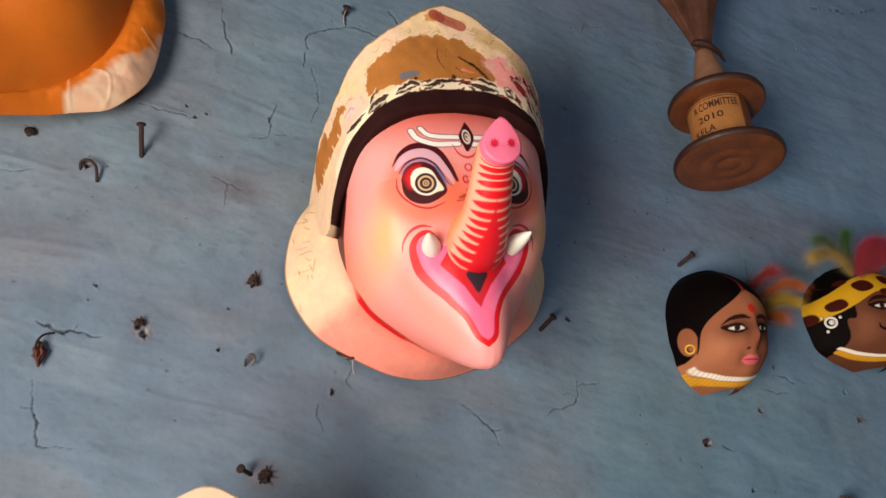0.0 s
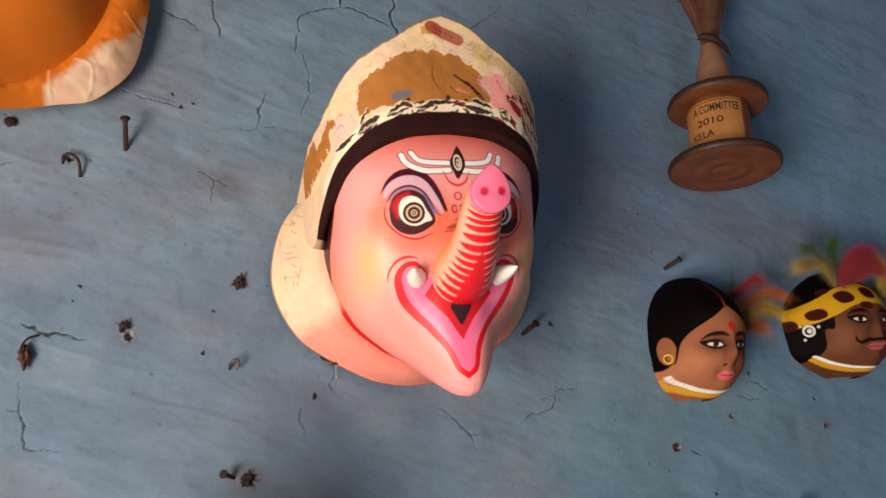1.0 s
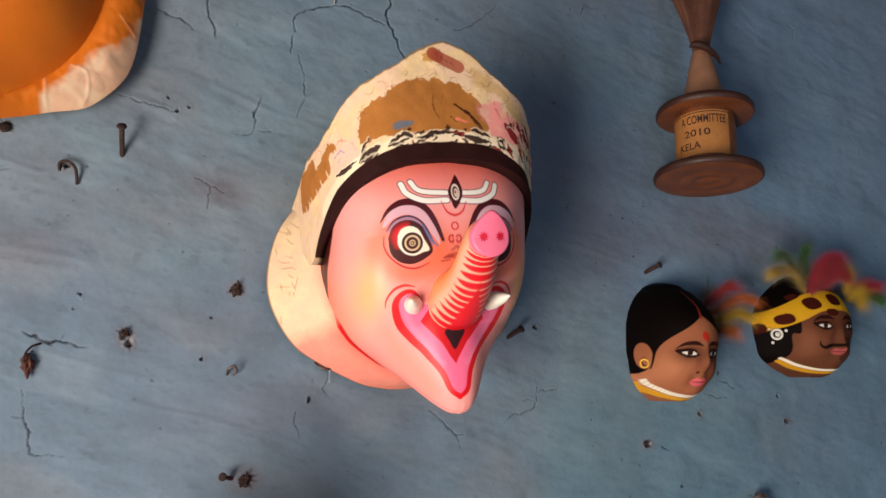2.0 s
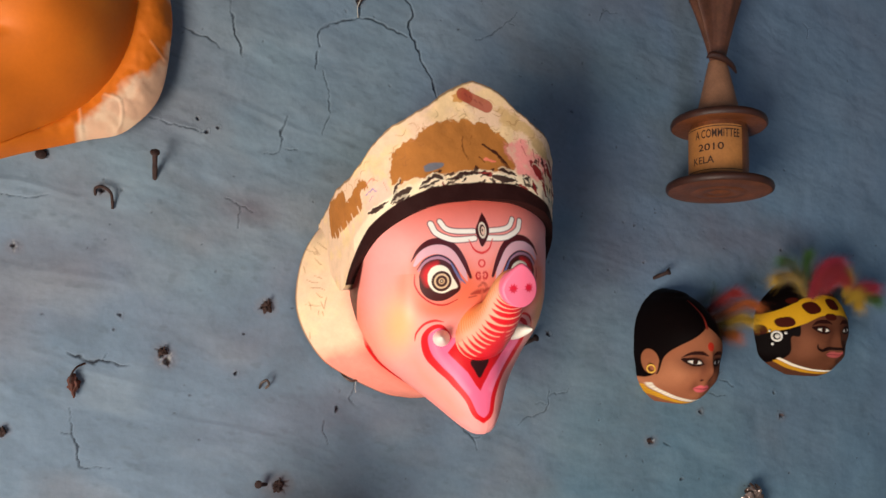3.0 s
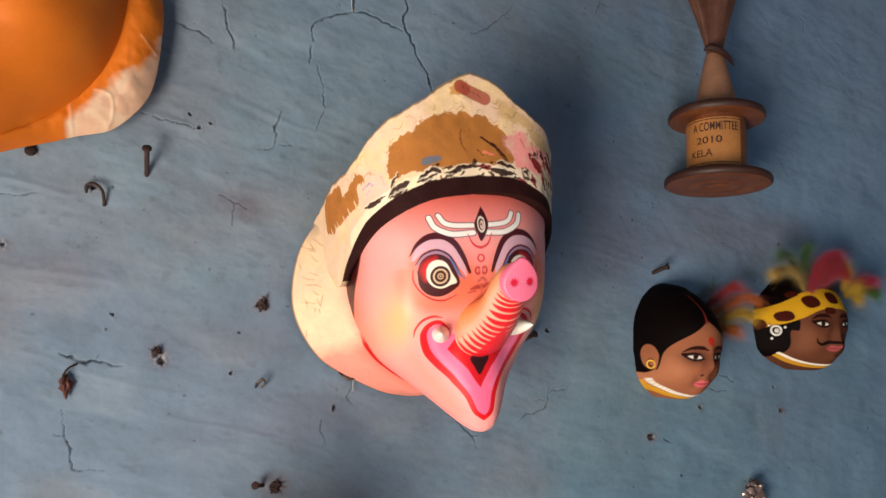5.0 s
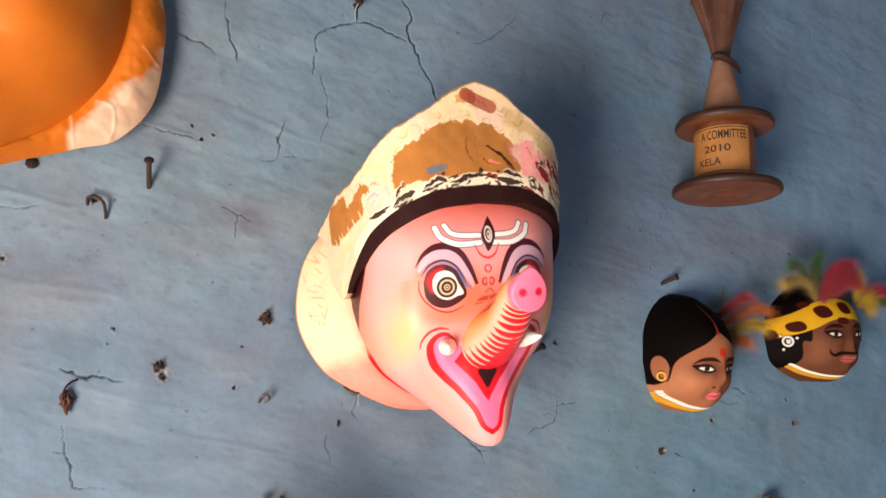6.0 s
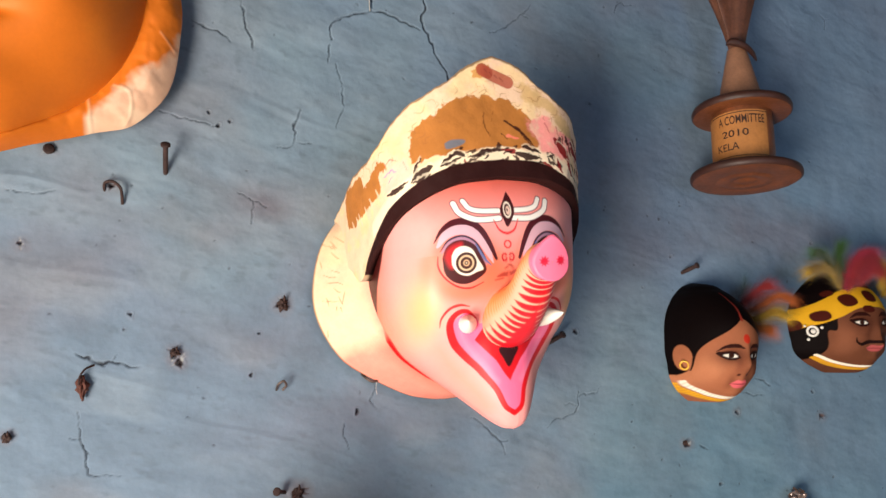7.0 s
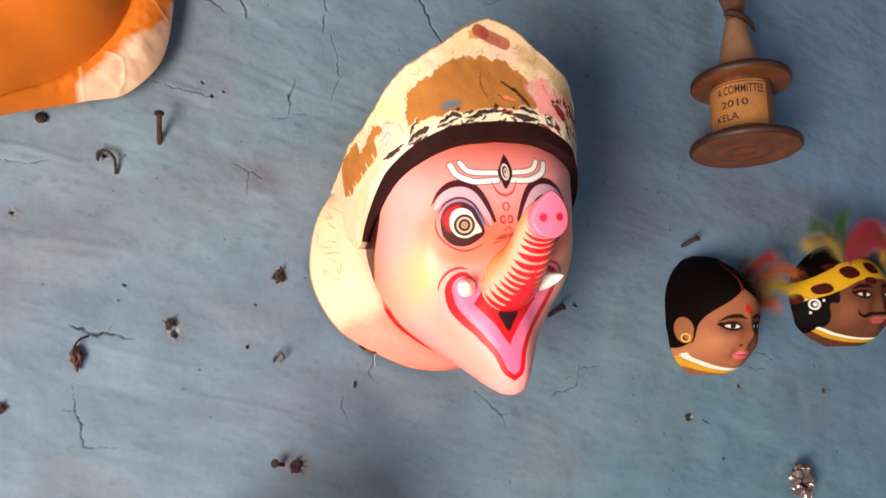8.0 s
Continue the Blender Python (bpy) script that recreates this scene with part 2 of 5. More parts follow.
PITS = [  # knocked-out spots (x, z, radius in millimetres, rust)
    (-.211, 1.537, 5.5, .8), (-.301, 1.493, 5, .5), (-.297, 1.486, 5, .6), (-.408, 1.665, 4.5, .4), (-.281, 1.711, 2.2, .2), (-.272, 1.700, 3.2, .1), (-.337, 1.526, 2.6, .2),
    (.093, 1.513, 4.2, .1), (.295, 1.424, 3.0, .6), (.226, 1.392, 4.5, .8), (.322, 1.468, 3, .2), (.409, 1.444, 2.6, .1), (.421, 1.414, 4, .5), (.269, 1.346, 2.6, .1),
    (-.424, 1.428, 3.5, .7), (-.425, 1.583, 4, .5), (-.140, 1.438, 3.0, .1), (-.194, 1.370, 7, .9), (-.359, 1.637, 4, .6), (-.131, 1.849, 3.5, .5),
    (.253, 1.590, 1.6, .1), (.176, 1.561, 1.8, .1), (-.231, 1.511, 1.4, .1), (.205, 1.640, 1.8, .1), (-.262, 1.704, 2, .1), (.420, 1.621, 3, .3), (.218, 1.598, 2.5, .2),
    (.12, 1.765, 1.4, .1), (.335, 1.885, 2, .1), (-.17, 1.64, 1.5, .1), (-.344, 1.514, 1.8, .2), (-.236, 1.474, 2, .2), (.155, 1.418, 1.6, .1), (.045, 1.36, 1.6, .1)]


def fine_wall():
    """The stretch of wall behind the masks, with real brush ridges, hollows, cracks and knocked-out spots."""
    xs = np.r_[np.linspace(-.51, -.47, 12)[:-1], np.linspace(-.47, .58, 1120), np.linspace(.58, .71, 40)[1:]]
    zs = np.r_[np.linspace(1.25, 1.29, 12)[:-1], np.linspace(1.29, 1.95, 700), np.linspace(1.95, 2.07, 40)[1:]]
    nx, nz = len(xs), len(zs)
    X, Z = [a.ravel() for a in np.meshgrid(xs, zs)]
    wx, wz = X + .02 * (grain(X, Z, 9, 2, 4.) - .5), Z + .02 * (grain(X, Z, 9, 2, 7.) - .5)
    lean = .28
    along, across = wx * math.cos(lean) - wz * math.sin(lean), wx * math.sin(lean) + wz * math.cos(lean)
    big, mid = grain(X, Z, 6, 3), grain(X, Z, 26, 3, 2.)
    sweep = grain(along * .22, across, 46, 3, 11.)      # brush ridges
    fine = grain(along * .5, across, 150, 3, 31.)
    Y = -(.0075 * (big - .5) + .0021 * (sweep - .5) + .0007 * (fine - .5) + .0030 * (mid - .5))
    # trowel steps
    for a, b, s in ((-.47, 1.66, .0016), (-.40, 1.50, .0014), (-.44, 1.585, .0012), (-.30, 1.45, .0012), (.10, 1.62, .0012), (.25, 1.90, .0012), (-.25, 1.735, .0014)):
        d = across - (b * math.cos(lean) + a * math.sin(lean)) + .006 * (mid - .5)
        reach = np.clip(1 - np.abs(along - (a * math.cos(lean) - b * math.sin(lean)) - .06) / .10, 0, 1)
        Y -= .5 * s * reach * np.clip(1 - np.abs(d + .004) / .004, 0, 1) * (d < 0)
    c = np.tile(srgb(111, 128, 146), (len(X), 1))
    c = over(c, .60 * np.clip((big - .42) * 3, 0, 1), srgb(126, 146, 157))
    c = over(c, .55 * np.clip((grain(X, Z, 7, 3, 23.) - .48) * 4, 0, 1), srgb(122, 117, 126))
    c = over(c, .30 * np.clip((grain(along * .5, across, 30, 3, 41.) - .50) * 4, 0, 1), srgb(140, 152, 162))
    c = over(c, .20 * np.clip((grain(along * .5, across, 60, 3, 51.) - .54) * 5, 0, 1), srgb(94, 106, 120))
    c = over(c, .28 * np.clip((grain(along * .6, across, 16, 3, 71.) - .54) * 5, 0, 1), srgb(124, 116, 116))
    c = over(c, .26 * np.clip((fine - .68) * 7, 0, 1), srgb(80, 88, 98))
    # a greener second wash of paint
    wash = grain(X, Z, 5, 4, 83.) + .9 * (X - .05) - 1.2 * (Z - 1.55)
    c = over(c, .45 * np.clip((wash - .44) * 2.2, 0, 1), srgb(90, 134, 152))
    high = grain(X, Z, 6, 3, 97.) + 1.1 * (X - .02) + 1.5 * (Z - 1.66)
    c = over(c, .55 * np.clip((high - .40) * 1.8, 0, 1), srgb(112, 136, 166))
    # mauve patches; the first two paint in shadow above the small heads
    for x, z, rx, rz, k in ((.36, 1.63, .13, .045, .55), (.20, 1.605, .07, .035, .35), (-.229, 1.629, .026, .020, .60), (-.16, 1.43, .10, .035, .25), (-.20, 1.50, .09, .03, .22)):
        d = np.hypot((X - x) / rx, (Z - z) / rz) + 1.1 * (grain(X, Z, 22, 4, 103.) - .5)
        c = over(c, k * np.clip(1.25 - d, 0, 1), srgb(104, 96, 106))
    jx, jz = X + .0062 * (grain(X, Z, 120, 4, 61.) - .5), Z + .0062 * (grain(X, Z, 120, 4, 67.) - .5)
    for pts, mm in CRACKS:
        wd = [mm * .0003] + [mm * .00078] * (len(pts) - 2) + [mm * .0002]
        m = stroke(jx, jz, pts, wd, .0010) * np.clip(.5 + 1.9 * (grain(X, Z, 120, 2, 5.) - .2), .30, 1)
        Y += .0022 * m
        # shade inside the groove, deepened by colour
        c = over(c, .95 * m, srgb(26, 24, 30))
        lip = stroke(jx + .0013, jz - .0011, pts, [w * 1.1 for w in wd], .0014)
        Y -= .0003 * lip * (1 - m)
        c = over(c, .14 * lip * (1 - m), srgb(156, 168, 176))
    for x, z, mm, ru in PITS:
        d = np.hypot(jx * 1.0 - x, (jz - z) * 1.15) + .0022 * (grain(X, Z, 240, 2, x * 50) - .5)
        r = mm * .001
        stain = np.clip(1 - d / (2.6 * r), 0, 1)
        c = over(c, .55 * ru * stain, srgb(124, 92, 78))
        m = edge(d - .60 * r, .0016)
        c = over(c, .92 * m, srgb(50, 36, 34))
        Y += .0035 * m
        ring = edge(np.abs(d - 1.0 * r) - .0005, .0016)
        Y -= .0008 * ring
    # chipped plaster round the larger spots
    rnd = random.Random(17)
    for x, z, mm, ru in PITS:
        if mm < 4:
            continue
        for k in range(4):
            t, r0, n = rnd.uniform(0, 6.28), mm * .0006, mm * rnd.uniform(.0009, .0016)
            p = [(x + r0 * math.cos(t), z + r0 * math.sin(t)), (x + n * math.cos(t + .2), z + n * math.sin(t + .2))]
            m = stroke(jx, jz, p, [mm * .00045, .0002], .0012)
            c = over(c, .8 * m, srgb(*rnd.choice(((66, 46, 42), (84, 60, 52), (150, 150, 150)))))
            Y += .0010 * m
    # stray specks
    rnd = random.Random(11)
    for i in range(160):
        x, z, r = rnd.uniform(-.5, .65), rnd.uniform(1.3, 1.98), rnd.uniform(.0004, .0012)
        sel = np.where((np.abs(X - x) < .006) & (np.abs(Z - z) < .006))[0]
        m = edge(np.hypot(jx[sel] - x, (jz[sel] - z) * rnd.uniform(.6, 1.6)) - r, .0014) * .75
        c[sel] = over(c[sel], m, srgb(58, 54, 58))
        Y[sel] += .0012 * m
    edge_x = np.minimum(X + .51, .71 - X)
    edge_z = np.minimum(Z - 1.25, 2.07 - Z)
    Y *= np.clip(np.minimum(edge_x, edge_z) / .02, 0, 1)
    c = c * .91
    ob = np_mesh("wall_north", np.c_[X, Y, Z], grid_faces(nz, nx), limewash, None, "", c)
    tagged(ob, "rough blue limewashed wall with cracks and nail holes", "wall", "", "structure")


fine_wall()
# unseen rest of the room, added to enclose the light and bounce it back
X0, X1, Y1, ZT = -1.08, 2.4, -3.0, 2.7
box("wall_north_left", (X0, 0, 0), (-.51, .2, ZT), room_wash)
box("wall_north_right", (.71, 0, 0), (X1, .2, ZT), room_wash)
box("wall_north_low", (-.51, 0, 0), (.71, .2, 1.25), room_wash)
box("wall_north_high", (-.51, 0, 2.07), (.71, .2, ZT), room_wash)
box("wall_north_back", (-.51, .05, 1.25), (.71, .2, 2.07), room_wash)
box("wall_east", (X1, Y1, 0), (X1 + .2, .2, ZT), room_wash)
# unseen south wall, with an opening added for the fill lamp
box("wall_south_left", (X0 - .2, Y1 - .2, 0), (0, Y1, ZT), room_wash)
box("wall_south_right", (.9, Y1 - .2, 0), (X1 + .2, Y1, ZT), room_wash)
box("wall_south_sill", (0, Y1 - .2, 0), (.9, Y1, 1.05), room_wash)
box("wall_south_lintel", (0, Y1 - .2, 1.95), (.9, Y1, ZT), room_wash)
box("wall_west_near", (X0 - .2, -.60, 0), (X0, .2, ZT), room_wash)
box("wall_west_far", (X0 - .2, Y1, 0), (X0, -1.50, ZT), room_wash)
box("wall_west_lintel", (X0 - .2, -1.50, 2.0), (X0, -.60, ZT), room_wash)
box("floor", (X0 - .2, Y1 - .2, -.1), (X1 + .2, .2, 0), mud_floor)
box("ceiling", (X0 - .2, Y1 - .2, ZT), (X1 + .2, .2, ZT + .1), roof_wood)
box("ground", (-60, -60, -.16), (60, 60, -.1), mud_floor)

# ---- the elephant mask ----
MX, MZ = -0.060, 1.550   # middle of the mask on the wall


def mirror_contour(points, a):
    """A closed line round the mask's middle, the same on both sides, at the angles a (0 at the top, clockwise)."""
    P = spline(points, 400)
    pa = np.arctan2(P[:, 0], P[:, 1])
    r = np.interp(np.abs(np.arctan2(np.sin(a), np.cos(a))), pa, np.hypot(P[:, 0], P[:, 1]))
    return r * np.sin(a), r * np.cos(a)


FRONT = [(0, .140), (.020, .138), (.056, .120), (.087, .074), (.092, .015), (.090, -.015), (.080, -.042), (.061, -.066), (.042, -.088), (.0225, -.1075), (.010, -.1172), (0, -.1195)]
FOLD = [(0, .137), (.020, .135), (.056, .118), (.087, .074), (.092, .018), (.089, -.008), (.081, -.030), (.067, -.050), (.044, -.071), (.020, -.087), (.008, -.0915), (0, -.092)]
RIM = [(0, .105), (.070, .096), (.095, .076), (.115, .048), (.1245, .010), (.121, -.020), (.105, -.051), (.083, -.070), (.046, -.092), (.022, -.0995), (.008, -.1015), (0, -.1018)]


def face_points(rings, spokes):
    """The face: a dome that bulges from the fold line, with a pointed chin that juts out."""
    a = np.linspace(0, 2 * np.pi, spokes, endpoint=False)
    fu, fw = mirror_contour(FRONT, a)
    lu, lw = mirror_contour(FOLD, a)
    s = np.linspace(0, 1, rings)
    t = (np.pi / 2) * (0.72 * s + 0.28 * s ** 3)
    n = 3.0 + 2.2 * np.exp(-((np.abs(np.arctan2(np.sin(a), np.cos(a))) - np.pi) / 0.28) ** 2)
    n = n[None]
    r, g = np.sin(t)[:, None] ** (2 / n), np.cos(t)[:, None].clip(0) ** (2 / n)
    k = (1 - g) ** 1.3
    u = r * (fu * (1 - k) + lu * k)
    w = r * (fw * (1 - k) + lw * k)
    ridge = curve(w, [-.12, -.10, -.08, -.05, -.03, 0, .04, .075, .095, .14], [.137, .140, .143, .152, .158, .165, .1690, .1690, .164, .150])
    h = .055 + (ridge - .055) * g
    low = np.clip((-.05 - w) / .065, 0, 1) * g ** .5
    u = np.where(u > 0, u * (1 - .05 * np.clip((.055 - w) / .05, 0, 1) + .06 * np.clip((w - .045) / .03, 0, 1)), u)
    u = slim(u, w)
    return u + .011 * low, w - .016 * low ** 1.5, h + .010 * low


def slim(u, w):
    """The cheek on one side is a little flatter."""
    k = np.clip((-u - .055) / .03, 0, 1) * np.clip((.080 - w) / .05, 0, 1) * np.clip((w + .085) / .035, 0, 1)
    return u * (1 - .075 * k * k * (3 - 2 * k))


RED, CRIMSON, ROSE = srgb(222, 18, 28), srgb(150, 14, 22), srgb(244, 104, 142)
PINK, CREAM = srgb(247, 157, 152), srgb(232, 194, 162)


def mask_paint(u, w, s):
    """Airbrushed pink ground, then eyes, brows, forehead marks, lips and mouth in brush strokes."""
    c = np.tile(PINK, (len(u), 1))
    c = over(c, .55 * np.exp(-((np.abs(u) - .050) / .022) ** 2 - ((w - .045) / .04) ** 2), srgb(247, 160, 150))
    c = over(c, .72 * np.exp(-((np.abs(u) - .064) / .012) ** 2 - ((w + .020) / .026) ** 2), srgb(238, 176, 104))
    c = over(c, .9 * np.exp(-(u / .030) ** 2 - ((w + .002) / .024) ** 2), srgb(240, 112, 78))
    c = over(c, .7 * np.exp(-((np.hypot(np.abs(u) - .036, (w - .012)) - .021) / .008) ** 2), srgb(240, 110, 82))
    c = over(c, .85 * np.clip((s - .76) / .22, 0, 1) ** 1.6 * np.clip((w + .06) / .05, .35, 1), srgb(240, 106, 70))
    c = over(c, .80 * np.clip((w - .044) / .034, 0, 1) * np.exp(-(u / .078) ** 4), srgb(240, 88, 58))
    um = .0045 * np.clip((-.075 - w) / .03, 0, 1)
    U = np.abs(u - um)
    # lips and mouth
    lip = [(.0266, -.0299), (.0344, -.0237), (.0422, -.0254), (.0461, -.0330), (.0416, -.0467), (.0327, -.0580), (.0213, -.0705), (.0117, -.0858), (.0067, -.1005), (0, -.1066)]
    c = over(c, .45 * stroke(U, w, [(.050, -.052), (.040, -.066), (.027, -.083), (.018, -.100)], [.006, .010, .010, .006], .012), srgb(244, 132, 98))
    c = over(c, blob(U, w, [(.024, -.034), (.029, -.027), (.036, -.0250), (.0440, -.031), (.0445, -.036), (.0400, -.047), (.0315, -.058), (.0200, -.071), (.0100, -.086), (.005, -.101), (-.01, -.105), (-.01, -.034)]), ROSE)
    c = over(c, .4 * stroke(U, w, [(.039, -.031), (.036, -.043), (.027, -.057), (.010, -.080)], [.004] * 4, .004), srgb(250, 150, 178))
    c = over(c, stroke(U, w, lip, [.0008, .0030, .0042, .0050, .0054, .0050, .0044, .0042, .0040, .0040]), RED)
    c = over(c, blob(U, w, [(.0266, -.0462), (.0102, -.0640), (0, -.0805), (-.01, -.07), (-.01, -.03), (.020, -.036)], smooth=False), srgb(204, 16, 28))
    # dark hollow of the open mouth, its shade painted flat
    c = over(c, blob(U, w, [(0, -.0490), (.0045, -.0520), (.0084, -.0556), (.0048, -.0625), (0, -.0695), (-.0048, -.0625), (-.0084, -.0556), (-.0045, -.0520)], .0010), srgb(44, 6, 8))
    c = over(c, stroke(U, w, [(.0530, -.0345), (.0525, -.0279), (.0477, -.0213), (.0401, -.0187), (.0324, -.0202)], [.0004, .0014, .0020, .0020, .0006]), RED)
    # eyes
    E = np.abs(u)
    MAROON = srgb(74, 12, 20)
    c = over(c, .5 * np.exp(-((np.hypot(E - .036, w - .013) - .024) / .006) ** 2) * (w < .02), srgb(240, 120, 86))
    c = over(c, stroke(E, w, [(.0545, .0265), (.0485, .0345), (.039, .0390), (.029, .0368), (.0219, .030), (.0163, .0195), (.0128, .0115)], [.002, .006, .009, .009, .007, .005, .001]), srgb(224, 172, 184))
    c = over(c, stroke(E, w, [(.0520, .0215), (.0460, .0285), (.0363, .0318), (.0280, .0280), (.0232, .0205), (.0185, .0105)], [.001, .003, .0035, .003, .003, .001]), srgb(176, 128, 150))
    c = over(c, blob(E, w, [(.0518, .0174), (.0486, .0252), (.0423, .0296), (.0343, .0300), (.0267, .0256), (.0228, .0182), (.0186, .0068), (.0246, .0006), (.0344, -.0032), (.0441, -.0012), (.0505, .0060)]), srgb(70, 16, 15))
    c = over(c, stroke(E, w, [(.0529, .0228), (.0466, .0305), (.0363, .0334), (.0274, .0293), (.0222, .0218), (.0173, .0119)], [.0006, .0013, .0015, .0015, .0014, .0006]), srgb(52, 34, 58))
    c = over(c, stroke(E, w, [(.0260, .0262), (.0201, .0155), (.0144, .0095)], [.0010, .0020, .0006]), srgb(104, 112, 160))
    c = over(c, stroke(E, w, [(.0548, .0190), (.0548, .0108), (.0505, .0024), (.0419, -.0045), (.0320, -.0065), (.0213, -.0028)], [.0006, .0012, .0013, .0013, .0013, .0006]), srgb(196, 24, 28))
    c = over(c, blob(E, w, [(.0500, .0180), (.0475, .0235), (.0425, .0270), (.0365, .0275), (.0410, .0180), (.0440, .0100), (.0462, .0095), (.0480, .0125)], .0040), srgb(206, 30, 36))
    c = over(c, blob(E, w, [(.0450, .0187), (.0418, .0237), (.0355, .0255), (.0292, .0226), (.0252, .0152), (.0212, .0074), (.0262, .0054), (.0334, .0030), (.0406, .0053), (.0448, .0115)], .0009), srgb(250, 236, 214))
    d = np.hypot(E - .0343, w - .0126)
    for r, rgb in ((.0081, (62, 22, 16)), (.0060, (222, 190, 150)), (.0046, (66, 24, 16)), (.0025, (214, 176, 132)), (.0015, (60, 22, 14)), (.0006, (236, 214, 180))):
        c = over(c, edge(d - r, .0006), srgb(*rgb))
    c = over(c, stroke(E, w, [(.0568, .0296), (.0508, .0385), (.0417, .0440), (.0304, .0440), (.0216, .0381), (.0152, .0273), (.0099, .0142)], [.0006, .0030, .0050, .0056, .0050, .0042, .0024]), MAROON)
    # forehead: white bars, upright eye, small red marks
    for side in (-1, 1):
        m = side * u - .0005
        for line, wd in (([(.0392, .0590), (.0360, .0517), (.0283, .0471), (.020, .0450), (.004, .0455)], .0042), ([(.0318, .0605), (.0276, .0545), (.0194, .0520), (.004, .0514)], .0038)):
            c = over(c, stroke(m, w, line, [wd + .0014] * len(line)), srgb(92, 40, 58))
            c = over(c, stroke(m, w, line, [wd] * len(line)), srgb(250, 240, 230))
        m = side * u + .0004
        c = over(c, stroke(m, w, [(.0018, .0172), (.0042, .0176), (.0054, .0150), (.0040, .0124), (.0018, .0128)], [.0014, .0015, .0014, .0015, .0016]), srgb(196, 20, 34))
        c = over(c, stroke(m, w, [(.0030, .0150), (.0016, .0150)], [.0010, .0012]), srgb(196, 20, 34))
    for p, wd in (([(-.0030, .0062), (.0008, .0090), (.0030, .0076), (.0048, .0048)], .0018), ([(-.0095, .0006), (-.004, .0020), (.001, .0022), (.006, .0044)], .0034), ([(-.0115, -.0020), (-.005, -.0010)], .0026)):
        c = over(c, .75 * stroke(u, w, p, [wd * .4] + [wd] * (len(p) - 2) + [wd * .4], .0014), CRIMSON)
    c = over(c, stroke(u, w, [(-.0095, .0445), (-.0055, .0365), (.001, .0335), (.0075, .0365), (.0115, .0445)], [.0006, .0014, .0018, .0014, .0006]), RED)
    c = over(c, blob(u, w, [(.0045, .0670), (.0075, .0600), (.0092, .0520), (.0068, .0450), (.0018, .0385), (-.0012, .0450), (-.0032, .0520), (.0005, .0600)]), srgb(66, 10, 16))
    d = np.hypot((u - .0030) / .0036, (w - .0520) / .0068)
    c = over(c, edge(np.abs(d - .85) - .12, .15), srgb(240, 226, 206))
    c = over(c, edge(np.hypot((u - .0035) / .0018, (w - .0515) / .0036) - 1, .2), srgb(226, 190, 170))
    c = over(c, edge(d - .18, .1), srgb(40, 10, 14))
    c = over(c, edge(np.abs(np.hypot(u - .0004, w - .0250) - .0027) - .0006, .0005), RED)
    # dark red line along the fold
    low = np.clip((-.028 - w) / .014, 0, 1) * np.clip((w + .094) / .018, 0, 1)
    c = over(c, edge(.996 - .016 * low - s, .006) * (u < .05) * (.35 + .65 * low), srgb(190, 20, 22))
    tail = np.clip((w + .022) / .06, 0, 1) * (w < .06) * (u < 0)
    c = over(c, edge(1.002 - .15 * tail - s, .012) * (tail > 0), srgb(62, 16, 14))
    # faint brush unevenness
    return c * (1 + .05 * (grain(u, w, 90, 3) - .5))[:, None]


def brim_points(rows, spokes):
    a = np.radians(np.linspace(52, 308, spokes))
    lu, lw = mirror_contour(FOLD, a)
    lu = slim(lu, lw)
    ru, rw = mirror_contour(RIM, a)
    ru = np.where(ru > 0, ru * 1.04, ru)
    s = np.linspace(0, 1, rows)[:, None]
    u = lu + (ru - lu) * s
    w = lw + (rw - lw) * s
    h = .056 * (1 - s) ** 1.25 + .006 + .004 * np.sin(np.pi * s) + 0 * u
    return u, w, h


CROWN_A, CROWN_D = .0975, .1755


def crown_points(rows, cols):
    """The tall front of the headdress: bent round the head, highest in the middle, with its ends at the wall."""
    th = np.linspace(0, np.pi / 2, 4000)
    pu, ph = CROWN_A * np.sin(th) ** .58, CROWN_D * np.cos(th).clip(0) ** .58
    arc = np.r_[0, np.cumsum(np.hypot(np.diff(pu), np.diff(ph)))]
    q = np.linspace(-1, 1, cols)
    l = np.abs(q) * arc[-1]
    u, h = np.sign(q) * np.interp(l, arc, pu), np.interp(l, arc, ph)
    top = curve(l, [0, .012, .042, .069, .108, .165, .232], [.1738, .1692, .1522, .139, .1135, .097, .077])
    low = curve(l, [0, .04, .075, .105, .140, .158, .185, .232], [.077, .073, .060, .044, .022, .011, .022, .045])
    top = top + np.clip(l / .02, 0, 1) * (.0010 * np.sin(96 * l + 2 * q) + .0005 * np.sin(310 * l + 5 * q) + .0002 * np.sin(970 * l + 9 * q))
    top = top - np.where(q > 0, .0085, 0) * np.clip((l - .015) / .045, 0, 1)
    v = np.linspace(0, 1, rows)[:, None]
    u = np.where(u > 0, u * (1.025 + .06 * v), u + 0 * v)
    return u + 0 * v, low + (top - low) * v, h + 0 * v, l + 0 * v, v + 0 * l


